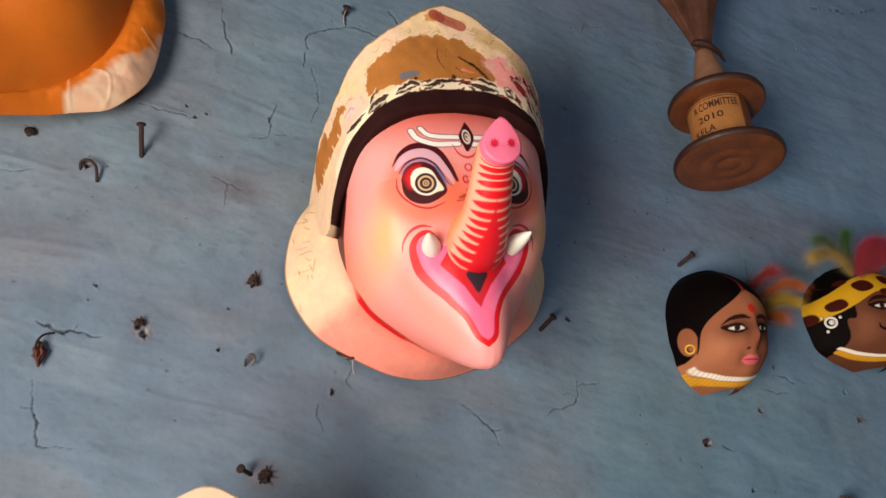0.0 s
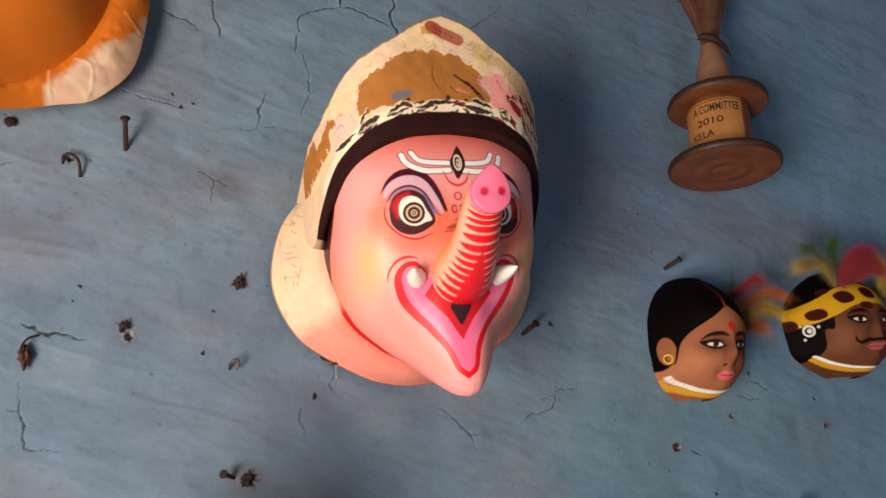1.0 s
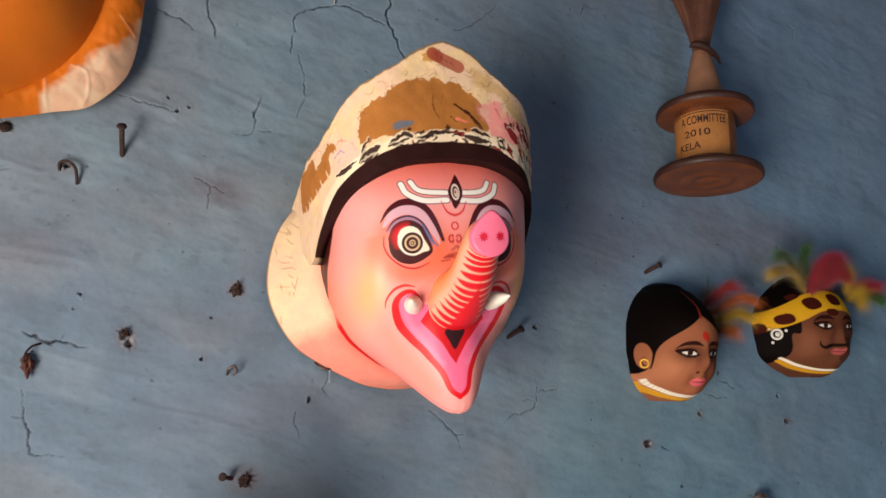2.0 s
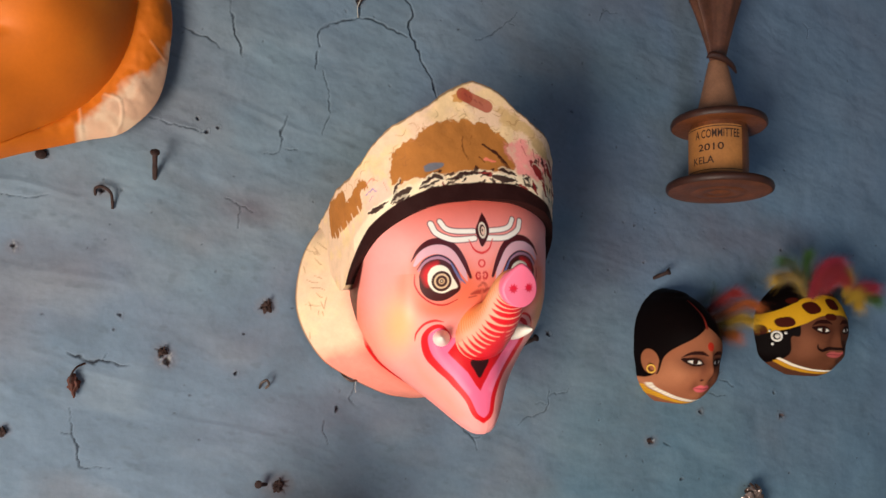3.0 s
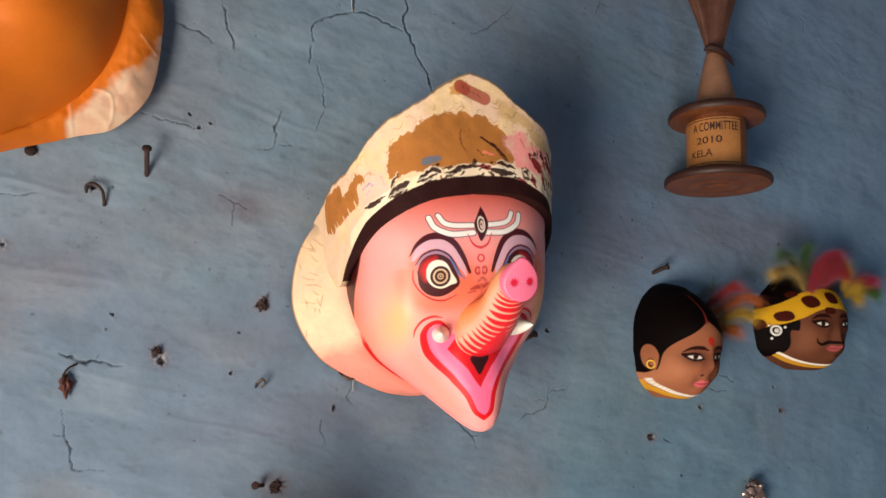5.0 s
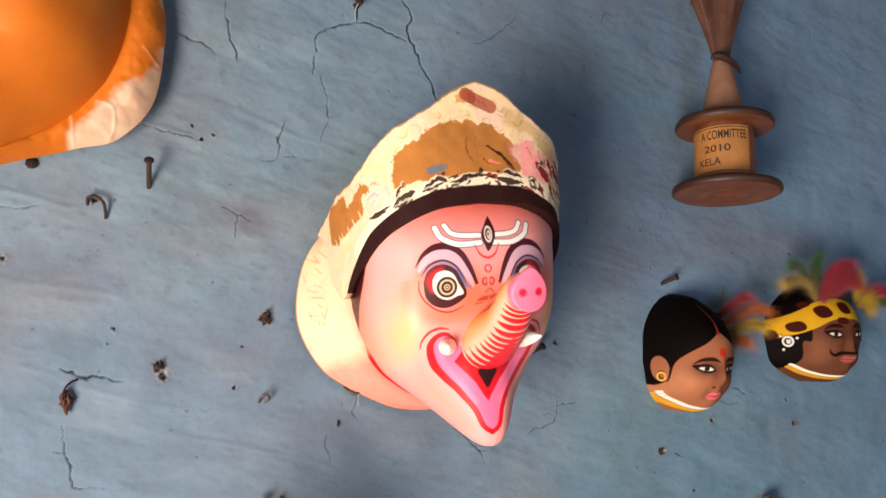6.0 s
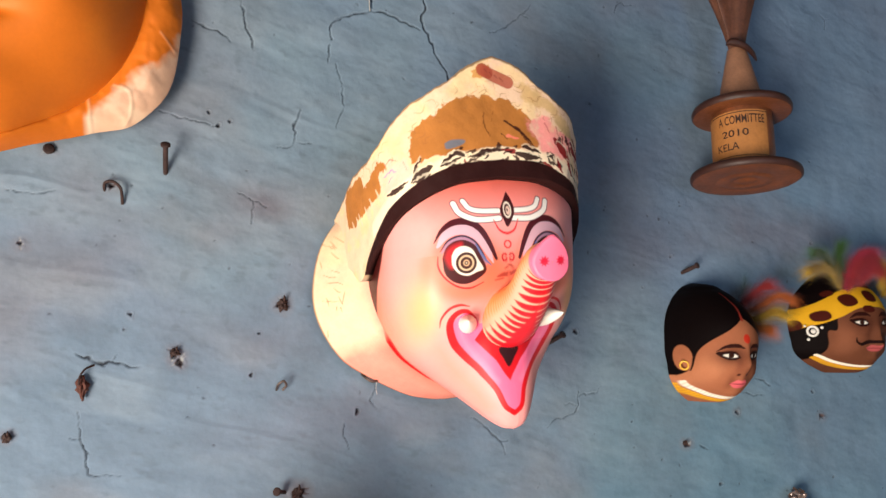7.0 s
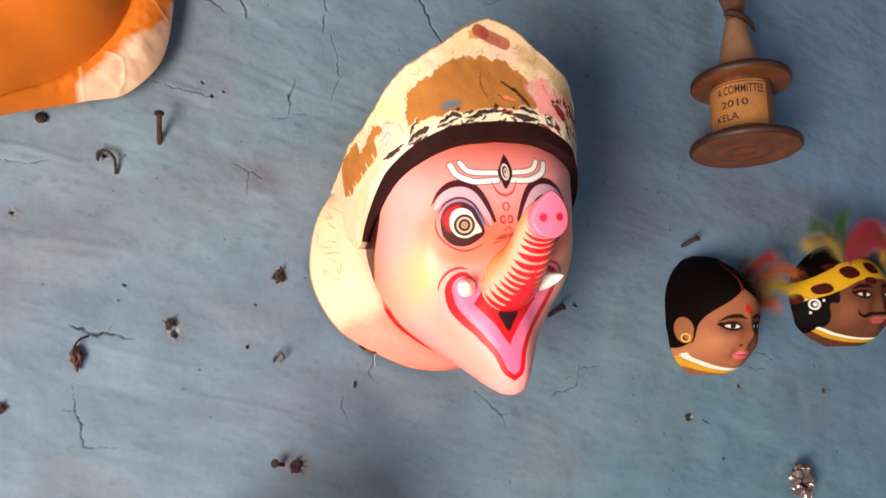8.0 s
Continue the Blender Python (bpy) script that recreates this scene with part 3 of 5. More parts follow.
def brim_paint(u, w, s):
    c = np.tile(CREAM, (len(u), 1))
    g = grain(u, w, 55, 4)
    c = over(c, .6 * np.clip((g - .45) * 4, 0, 1), srgb(240, 206, 160))
    low = np.clip((-.040 - w + .016 * (g - .5) + .012 * (1 - s)) / .022, 0, 1)
    c = over(c, np.maximum(low, .8 * np.clip(1 - s * 5 + (g - .5), 0, 1)), srgb(244, 146, 128))
    c = over(c, .6 * low * edge(s - .25, .3), srgb(236, 110, 92))
    rnd = random.Random(5)
    for i in range(22):
        a = rnd.uniform(-.4, 2.2)
        side = -1 if i < 18 else 1
        x, z = side * rnd.uniform(.102, .119), .045 - .035 * a
        d, l = rnd.choice((0, -60, 90, -75, -50)) + rnd.uniform(-30, 30), rnd.uniform(.003, .013)
        p = [(x, z), (x + l * math.cos(radians(d)) * .6, z + l * math.sin(radians(d)) * .6 + rnd.uniform(-.002, .002)), (x + l * math.cos(radians(d)), z + l * math.sin(radians(d)))]
        c = over(c, .55 * stroke(u, w, p, [.0004, .0009, .0004]), srgb(150, 84, 48))
    c = over(c, .85 * edge(.975 - s, .03), srgb(120, 78, 52))
    fold = np.clip((-.028 - w) / .014, 0, 1) * np.clip((w + .094) / .018, 0, 1)
    c = over(c, edge(s - .07 * fold, .02) * (u < .03) * fold, srgb(206, 16, 20))
    return c * (1 + .08 * (grain(u, w, 300, 2) - .5))[:, None]


def crown_paint(u, w, h, l, v):
    """Torn paper in cream and brown, pink and red left-overs of old paint, brush dashes and a black band."""
    low = w[0] + 0 * w
    b = (w - low).ravel()
    L = (np.sign(u) * l).ravel()
    w, l, v = w.ravel(), l.ravel(), v.ravel()
    g, f = grain(L, w, 70, 4), grain(L, w, 160, 3, 5.)
    x, z = L + .009 * (grain(L, w, 110, 4, 3.) - .5) + .004 * (grain(L, w, 420, 2, 13.) - .5), w + .009 * (grain(L, w, 110, 4, 8.) - .5) + .004 * (grain(L, w, 420, 2, 18.) - .5)
    c = np.tile(CREAM, (len(L), 1))
    c = over(c, .7 * np.clip((g - .5) * 5, 0, 1), srgb(238, 202, 148))
    c = over(c, .8 * blob(x, z, [(.018, .152), (.034, .148), (.060, .128), (.075, .112), (.062, .112), (.040, .130), (.024, .138)], .003), srgb(206, 164, 108))
    brown = srgb(172, 108, 50) * (0.9 + .25 * g)[:, None]
    c = over(c, blob(x, z, [(-.0752, .102), (-.0747, .110), (-.0698, .1177), (-.0544, .1271), (-.0337, .1372), (-.0205, .1420), (.0053, .1400), (.0138, .1337), (.0288, .1247), (.0270, .1130), (.0330, .1000), (.0153, .0990), (-.0064, .0970), (-.0320, .0960), (-.0503, .0955), (-.0606, .0943), (-.0712, .0934)], .0008), brown)
    c = over(c, blob(x, z, [(-.0978, .095), (-.109, .0998), (-.1328, .0862), (-.141, .0939), (-.160, .0940), (-.182, .090), (-.186, .066), (-.179, .060), (-.160, .0600), (-.129, .0696), (-.1106, .0759), (-.1071, .088)], .0008), brown)
    c = over(c, blob(x, z, [(-.020, .161), (-.012, .168), (-.002, .170), (-.008, .160), (-.016, .156)], .001), srgb(206, 148, 84))
    # reddish label with rounded end
    c = over(c, .9 * stroke(L, w, [(-.0065, .1605), (.0100, .1525)], [.0105, .0105]), srgb(172, 82, 62))
    c = over(c, .9 * stroke(L, w, [(-.0095, .1620), (-.0060, .1602)], [.0108, .0108], .0003), srgb(168, 76, 56))
    rnd = random.Random(3)
    for i in range(4):
        a = -.0075 + .004 * i
        c = over(c, .6 * stroke(L, w, [(a, .1625 - .0022 * i), (a + .002, .1600 - .0022 * i)], [.0012, .0006]), srgb(120, 50, 42))
    # pink and lilac left-overs
    for pts, rgb in (([(.0249, .1224), (.0382, .1245), (.0499, .1150), (.0680, .1110), (.0640, .0960), (.0486, .0946), (.0361, .0985), (.0252, .1109)], (240, 140, 138)),
                     ([(-.1064, .0795), (-.0990, .093), (-.0912, .0975), (-.0802, .0990), (-.0736, .0897), (-.0792, .0802), (-.0964, .0741)], (238, 186, 168))):
        c = over(c, .85 * blob(x, z, pts, .003) * np.clip(.75 + 2.2 * (f - .38), .35, 1), srgb(*rgb))
    c = over(c, blob(L, w, [(-.046, .104), (-.040, .1065), (-.030, .106), (-.032, .1025), (-.044, .0995)], .001), srgb(112, 110, 118))
    for p, wd, rgb in (([(-.102, .087), (-.094, .090), (-.088, .088)], .0012, (150, 130, 180)), ([(-.098, .083), (-.092, .085)], .0012, (120, 100, 150)),
                       ([(-.100, .096), (-.093, .099), (-.086, .096)], .0012, (226, 110, 104)), ([(-.080, .094), (-.077, .088)], .001, (220, 130, 120)),
                       ([(-.012, .127), (-.013, .118), (-.009, .109)], .0013, (104, 58, 22)), ([(-.004, .128), (-.007, .120)], .0007, (130, 76, 30)),
                       ([(.004, .121), (.016, .113), (.028, .101)], .0024, (50, 14, 14)), ([(.001, .112), (.006, .107)], .0014, (60, 18, 16)),
                       ([(.018, .109), (.030, .097)], .0018, (60, 14, 16)), ([(.006, .1095), (.014, .107)], .0040, (226, 120, 96)),
                       ([(.047, .108), (.055, .100), (.064, .090)], .0062, (128, 16, 22)), ([(.078, .110), (.083, .102), (.086, .092)], .0060, (128, 18, 22)),
                       ([(.094, .108), (.099, .094), (.100, .080)], .0048, (120, 22, 24)), ([(.068, .088), (.078, .074), (.084, .062)], .0034, (90, 16, 18)),
                       ([(.108, .090), (.112, .070), (.112, .050)], .0040, (110, 20, 22)), ([(.088, .082), (.094, .066)], .0030, (60, 14, 16)),
                       ([(.120, .095), (.126, .070), (.124, .052)], .0030, (90, 18, 20)), ([(.050, .118), (.052, .110)], .0022, (200, 96, 96)), ([(.040, .120), (.043, .112)], .0020, (206, 104, 100))):
        c = over(c, .95 * stroke(x * .35 + L * .65, z * .35 + w * .65, p, [wd * .5] + [wd] * (len(p) - 2) + [wd * .35]), srgb(*rgb))
    # creases and lifted paper edges
    for i in range(80):
        a = rnd.choice((rnd.uniform(-.17, -.05), rnd.uniform(.02, .15), rnd.uniform(-.06, .06)))
        q = float(np.interp(abs(a), [0, .042, .069, .108, .165], [.168, .148, .134, .108, .090])) - rnd.uniform(.002, .030)
        t, n = rnd.uniform(0, 6.28), rnd.uniform(.002, .007)
        p = [(a, q), (a + n * math.cos(t), q + n * math.sin(t)), (a + 1.6 * n * math.cos(t + .6), q + 1.6 * n * math.sin(t + .6))]
        c = over(c, .5 * stroke(L, w, p, [.0003, .0008, .0003]), srgb(*rnd.choice(((150, 92, 50), (190, 120, 84), (150, 96, 58)))))
    # red and dark flecks of old paint on the shaded side
    for i in range(84):
        a, q = rnd.uniform(.036, .125), rnd.uniform(.052, .112)
        t, n = rnd.uniform(-1.7, -.9), rnd.uniform(.003, .008)
        c = over(c, .9 * stroke(x * .4 + L * .6, z * .4 + w * .6, [(a, q), (a + n * math.cos(t), q + n * math.sin(t))], [rnd.uniform(.0015, .0048), .0008]), srgb(*rnd.choice(((124, 18, 22), (150, 26, 26), (60, 18, 18), (120, 20, 24), (232, 140, 132)))))
    # brush dashes over the band
    strip = edge(np.abs(b - .016) - .006, .003) * (np.abs(L) < .125)
    c = over(c, .55 * strip, srgb(248, 232, 200))
    ink, blood = srgb(44, 11, 13), srgb(134, 16, 22)
    dashes = (((-.0657, .0959), (-.0747, .0777), .0019), ((-.0734, .0785), (-.0570, .0880), .0042), ((-.0725, .0764), (-.0594, .0822), .0027), ((-.0499, .0879), (-.0383, .0966), .0025), ((-.0500, .0871), (-.0344, .0924), .0019),
              ((-.0425, .0951), (-.0303, .0937), .0027), ((-.0218, .0945), (-.0067, .0973), .0032), ((-.0067, .0973), (.0023, .0987), .0027), ((0, .0993), (.0125, .0950), .0030), ((.0125, .0950), (.0308, .0921), .0042),
              ((-.0157, .0919), (-.0112, .0939), .0015), ((.0305, .0879), (.0350, .0858), .0019), ((.0364, .0869), (.0480, .0819), .0042), ((.0507, .1032), (.0616, .0953), .0046), ((.0686, .1068), (.0821, .0952), .0046),
              ((.0613, .0910), (.0695, .0786), .0019), ((.0830, .0909), (.0990, .0800), .0026), ((-.0997, .0714), (-.0822, .0755), .0038), ((-.0919, .0746), (-.0780, .0791), .0019), ((-.0637, .0775), (-.0590, .0818), .0015),
              ((-.0304, .0907), (-.0273, .0874), .0012), ((.0171, .1002), (.0334, .0963), .0019), ((.0498, .0925), (.0550, .0810), .0023), ((.0405, .0933), (.0454, .0902), .0017), ((-.0742, .0696), (-.0673, .0718), .0013), ((-.0451, .0852), (-.0368, .0879), .0015))
    for i, ((ax, az), (bx, bz), wd) in enumerate(dashes):
        mx, mz = (ax + bx) / 2 + rnd.uniform(-.001, .001), (az + bz) / 2 + rnd.uniform(-.0012, .0012)
        red = i in (8, 12, 13, 14, 15, 16, 20, 22)
        wd *= 1.45
        c = over(c, .5 * stroke(x * .5 + L * .5, z * .5 + w * .5 - .0012, [(ax, az), (mx, mz), (bx, bz)], [wd * .6, wd + .0010, wd * .6]), srgb(246, 228, 198))
        c = over(c, .96 * stroke(x * .5 + L * .5, z * .5 + w * .5, [(ax, az), (mx, mz), (bx, bz)], [wd * .45, wd, wd * .35]), blood if red else ink)
    for i in range(34):
        a = rnd.uniform(-.055, .115)
        q = float(np.interp(abs(a), l[np.argsort(l)][:: 97], low.ravel()[np.argsort(l)][:: 97])) + rnd.uniform(.013, .026)
        t, n = rnd.uniform(-.3, .9) if a < .01 else rnd.uniform(-1.2, .1), rnd.uniform(.0015, .0042)
        c = over(c, .9 * stroke(x * .5 + L * .5, z * .5 + w * .5, [(a - n * math.cos(t), q - n * math.sin(t)), (a + n * math.cos(t), q + n * math.sin(t))], [.0008, rnd.uniform(.0012, .0030)]), blood if a > .03 and rnd.random() < .5 else ink)
    for i in range(6):
        a, q = -.166 + .010 * i + rnd.uniform(-.003, .003), .0565 + .0030 * i + rnd.uniform(-.004, .002)
        c = over(c, stroke(L, w, [(a + .004, q - .003), (a - .002, q + .007)], [.0030, .0012]), CREAM)
    # black band
    width = .0135 * np.clip((.150 - l) / .050, 0, 1) ** .8 * np.where(L > 0, 1 - .5 * np.clip((L - .03) / .06, 0, 1), 1)
    c = over(c, edge(b - width, .0008) * (l < .166), srgb(42, 14, 12))
    c = over(c, .85 * edge(.980 - v + .02 * (f - .5), .014), srgb(118, 88, 64))
    return c * (1 + .16 * (f - .5))[:, None]


def trunk_paint(V, n, sides):
    i = np.repeat(np.arange(n), sides)
    a = np.tile(np.linspace(0, 2 * np.pi, sides, endpoint=False), n)
    A = np.abs(a - np.pi)          # 0 underneath
    step = np.linalg.norm(np.diff(V.reshape(n, sides, 3).mean(1), axis=0), axis=1)
    d = np.r_[0, np.cumsum(step)][i]
    end = d[(160 - 1) * sides]
    c = np.tile(srgb(248, 166, 140), (len(V), 1))
    c = over(c, np.clip((A - 1.3) / .8, 0, 1), srgb(244, 152, 84))
    c = over(c, .8 * edge(d - .030, .02) * (A > 1.2), srgb(238, 112, 78))
    # yellow-brown hatching on the flanks
    k = d / .0036
    hatch = edge(np.abs(k - np.round(k)) - .14, .16) * edge(np.abs(A - 1.80) - .30, .2) * (d > .026) * (d < end - .006)
    c = over(c, .9 * hatch, srgb(206, 124, 40))
    # red bars underneath
    k = (d - .006) / .0068
    reach = np.interp(d / end, [0, .35, .8, 1], [1.25, 1.25, 1.15, 1.35])
    thick = .40 * np.clip(1 - (A / reach) ** 3, 0, 1)
    bars = edge(np.abs(k - np.round(k)) - thick, .12) * (A < reach) * (d > .010) * (d < end - .002)
    c = over(c, bars, srgb(220, 20, 34))
    c = over(c, edge(A - .42 * np.clip((.075 - d) / .03, 0, 1), .08) * (d < .078), srgb(220, 20, 34))
    c = over(c, edge(d - .022, .004) * (A < 1.1), srgb(220, 20, 34))
    c = over(c, np.clip((d - end + .003) / .002, 0, 1), srgb(242, 112, 142))
    for side in (-1, 1):
        q = V - np.array([-.0022 + side * .0060, 0, .0032])
        t = np.arctan2(q[:, 2], q[:, 0])
        r = np.hypot(q[:, 0], q[:, 2])
        c = over(c, edge(r - .0024 - .0012 * np.maximum(np.cos(9 * t), 0), .0006) * (i > 160), srgb(206, 14, 50))
    return c


def build_mask():
    mask = thing("elephant_mask", MX, 0, MZ, "pink painted papier-mache elephant mask with a worn paper headdress", "mask")
    mask.rotation_euler = (0, radians(-5.3), 0)
    rings, spokes = 270, 840
    u, w, h = face_points(rings, spokes)
    V = np.c_[u.ravel(), -h.ravel(), w.ravel()]
    np_mesh("face", V, grid_faces(rings, spokes, True)[:, ::-1], face_paint, mask, "glossy pink painted face with red lips", mask_paint(u.ravel(), w.ravel(), np.repeat(np.linspace(0, 1, rings), spokes)))
    u, w, h = brim_points(90, 500)
    V = np.c_[u.ravel(), -h.ravel(), w.ravel()]
    np_mesh("ear_brim", V, grid_faces(90, 500)[:, ::-1], paper_paint, mask, "cream paper ears and collar fading to pink", brim_paint(u.ravel(), w.ravel(), np.repeat(np.linspace(0, 1, 90), 500)))
    rows, cols = 200, 620
    u, w, h, l, v = crown_points(rows, cols)
    su, sw = u.ravel(), w.ravel()
    col = crown_paint(u, w, h, l, v)
    k = 1 + 0.012 * (grain(sw, l.ravel() * np.sign(su), 60, 2) - 0.5).reshape(u.shape)
    V = np.c_[(u * k).ravel(), -(h * k).ravel(), sw]
    inset = .968 - .10 * np.clip(1 - v * 10, 0, 1)
    Vi = np.c_[(u * inset).ravel(), -(h * inset).ravel(), sw - .0005 + .001 * (inset.ravel() < .96)]
    F = grid_faces(rows, cols)
    N = len(V)
    top, low = np.arange((rows - 1) * cols, rows * cols), np.arange(cols)
    lip = np.r_[np.stack([top[:-1], top[1:], top[1:] + N, top[:-1] + N], 1), np.stack([low[1:], low[:-1], low[:-1] + N, low[1:] + N], 1)]
    np_mesh("headdress", np.r_[V, Vi], np.r_[F, F[:, ::-1] + N, lip], paper_paint, mask, "worn headdress of torn cream and brown paper with black band", np.r_[col, col * .8])
    # trunk
    line = spline([(.002, -.128, -.0285, .0290), (.002, -.154, -.0300, .0240), (.002, -.178, -.0230, .0186), (.000, -.199, -.0135, .0158), (-.001, -.2145, -.0018, .0142), (-.0018, -.2260, .0040, .0136), (-.0022, -.2330, .0042, .0132)], 160)
    V, Q = tube(line[:, :3], line[:, 3], 96, caps=False)
    # slanting end with a pointed upper lip
    ring = V[-96:].copy()
    base = line[-1, :3]
    caps = []
    for f, out in [(1.05, .002), (1.04, .0045)] + [(1 - .98 * k, .0056 + .0018 * math.sin(k * 1.57)) for k in np.linspace(.05, 1, 26)]:
        d = (ring - base) * f
        up = np.clip(d[:, 2], 0, 1) / .0132
        d[:, 0] *= 1 - .38 * up ** 2
        caps.append(base + d + np.array([0, -1.0, -.25]) * out + np.outer(up ** 1.3, [0, -.0075, .0034]))
    V = np.r_[V, np.concatenate(caps)]
    n = 160 + len(caps)
    Q = grid_faces(n, 96, True)
    np_mesh("trunk", V, Q, face_paint, mask, "raised trunk with red bars and pink tip", trunk_paint(V, n, 96))
    for side in (-1, 1):
        line = spline([(side * .029, -.140, -.0338, .0072), (side * .033, -.152, -.0332, .0071), (side * .0360, -.1605, -.0326, .0054), (side * .0385, -.1675, -.0320, .0030), (side * .0400, -.1720, -.0316, .0006)], 30)
        V, Q = tube(line[:, :3], line[:, 3], 24)
        np_mesh("tusk", V, Q, ivory, mask, "short white tusk")
    return mask


build_mask()


# ---- the orange mask ----
def polar_mask(rings, spokes, front, fold, deep, base, n=2.6, foot=False):
    a = np.linspace(0, 2 * np.pi, spokes, endpoint=False)
    fu, fw = mirror_contour(front, a)
    lu, lw = mirror_contour(fold, a)
    s = np.linspace(0, 1, rings)
    t = (np.pi / 2) * (.75 * s + .25 * s ** 3)
    r, g = np.sin(t)[:, None] ** (2 / n), np.cos(t)[:, None].clip(0) ** (2 / n)
    k = (1 - g) ** 1.3
    if foot:
        g = g * g * (3 - 2 * g)
    return r * (fu * (1 - k) + lu * k), r * (fw * (1 - k) + lw * k), base + (deep - base) * g + 0 * fu, np.repeat(s, spokes)


def build_orange_mask():
    mask = thing("orange_mask", -.462, 0, 1.797, "orange painted papier-mache mask with a pale unpainted rim", "mask")
    front = [(0, .15), (.075, .125), (.112, .07), (.122, .01), (.112, -.05), (.090, -.085), (.055, -.119), (.025, -.140), (0, -.143)]
    fold = [(0, .15), (.080, .125), (.116, .07), (.126, .01), (.118, -.045), (.094, -.088), (.056, -.121), (.025, -.142), (0, -.145)]
    rim = [(0, .17), (.090, .150), (.128, .085), (.152, .015), (.154, -.030), (.146, -.078), (.120, -.110), (.088, -.122), (.050, -.138), (.020, -.152), (0, -.154)]
    chin = lambda a: .038 * np.exp(-((a - np.pi) / .42) ** 2)
    u, w, h, s = polar_mask(150, 300, front, fold, .104, .036 + chin(np.linspace(0, 2 * np.pi, 300, endpoint=False)), 2.0, True)
    bump = lambda x, z, rx, rz: np.exp(-((u - x) / rx) ** 2 - ((w - z) / rz) ** 2)
    h = h + .026 * bump(0, .012, .020, .024) + .014 * bump(0, -.040, .030, .012) + .012 * bump(0, -.068, .024, .010) - .010 * bump(0, -.055, .034, .007) + .010 * bump(.055, -.02, .03, .035) + .010 * bump(-.055, -.02, .03, .035) + .010 * bump(0, -.102, .034, .018) - .008 * bump(.028, .000, .010, .03)
    U, W = u.ravel(), w.ravel()
    c = np.tile(srgb(208, 108, 24), (len(U), 1))
    c = over(c, .7 * np.clip((grain(U, W, 30, 3) - .5) * 4, 0, 1), srgb(220, 126, 36))
    c = over(c, .5 * np.clip((s - .72) / .25, 0, 1) * (W > -.10), srgb(212, 110, 24))
    np_mesh("face", np.c_[U, -h.ravel(), W], grid_faces(150, 300, True)[:, ::-1], rim_paint, mask, "smooth orange painted face", c)
    rows, cols = 110, 720
    a = np.linspace(0, 2 * np.pi, cols, endpoint=False)
    lu, lw = mirror_contour(fold, a)
    ru, rw = mirror_contour(rim, a)
    s = np.linspace(0, 1, rows)[:, None]
    u, w = lu + (ru - lu) * s, lw + (rw - lw) * s
    h = .016 * (1 - s) + .020 + .007 * np.sin(np.pi * s) ** .8 + chin(a) * (1 - .12 * s)
    U, W = u.ravel(), w.ravel()
    g, S = grain(U, W, 40, 4), np.repeat(s.ravel(), cols)
    h = h.ravel() + .004 * (grain(U, W, 60, 3, 4.) - .5)
    c = np.tile(srgb(212, 110, 24), (len(U), 1))
    side = np.clip((np.abs(U) - .082) / .004, 0, 1)
    pale = np.clip((S - .66 + 1.0 * (g - .5) + .25 * (grain(U, W, 160, 3, 2.) - .5) + .95 * np.clip((-.040 - W) / .05, -.45, .50)) / .34, 0, 1) * side
    c = over(c, .92 * pale, srgb(220, 178, 148))
    c = over(c, .5 * pale * np.clip((grain(U, W, 90, 3, 9.) - .5) * 5, 0, 1), srgb(228, 200, 168))
    for p in ([(.084, -.090), (.087, -.105), (.088, -.122)], [(.104, -.082), (.116, -.086), (.118, -.102), (.114, -.112)], [(.138, -.030), (.150, -.042)]):
        for m in (1, -1):
            cr = stroke(m * U, W, p, [.0006, .0016, .0016, .0006][:len(p)], .0024)
            h += .0009 * cr
            c = over(c, .3 * cr, srgb(236, 214, 184))
    np_mesh("rim", np.c_[U, -h, W], grid_faces(rows, cols, True)[:, ::-1], rim_paint, mask, "bent rim of pale paper, part orange", c)


build_orange_mask()


# ---- the cream mask low on the wall ----
def build_cream_mask():
    mask = thing("cream_mask", -.236, 0, 1.225, "cream papier-mache mask with a pointed paper headdress", "mask")
    front = [(0, .055), (.036, .042), (.056, .006), (.062, -.03), (.052, -.07), (.030, -.100), (0, -.11)]
    u, w, h, s = polar_mask(60, 120, front, front, .105, .006, 2.8)
    U, W = u.ravel(), w.ravel()
    np_mesh("face", np.c_[U, -h.ravel(), W], grid_faces(60, 120, True)[:, ::-1], paper_paint, mask, "plain cream face", np.tile(CREAM, (len(U), 1)) * (.9 + .2 * grain(U, W, 40, 3))[:, None])
    rows, cols = 60, 240
    th = np.linspace(-np.pi / 2, np.pi / 2, cols)
    pu, ph = .074 * np.sign(np.sin(th)) * np.abs(np.sin(th)) ** .62, .140 * np.cos(th).clip(0) ** .62
    top = .124 - .60 * np.hypot(pu, .008) + .005 - .045 * (1 - np.cos(th)) ** 2
    v = np.linspace(0, 1, rows)[:, None]
    u, h, w = pu + 0 * v, ph + 0 * v, .030 + (top - .030) * v
    U, W = u.ravel(), w.ravel()
    c = np.tile(CREAM, (len(U), 1)) * (.9 + .2 * grain(U, W, 50, 3))[:, None]
    c = over(c, .7 * stroke(U, W, [(.000, .128), (-.002, .110), (-.001, .09)], [.0008, .001, .0008]), srgb(150, 100, 66))
    V, Vi = np.c_[U, -h.ravel(), W], np.c_[U * .96, -h.ravel() * .965, W - .0006]
    N, F, t = len(V), grid_faces(rows, cols), np.arange((rows - 1) * cols, rows * cols)
    np_mesh("headdress", np.r_[V, Vi], np.r_[F, F[:, ::-1] + N, np.stack([t[:-1], t[1:], t[1:] + N, t[:-1] + N], 1)], paper_paint, mask, "pointed cream paper headdress", np.r_[c, c])


build_cream_mask()


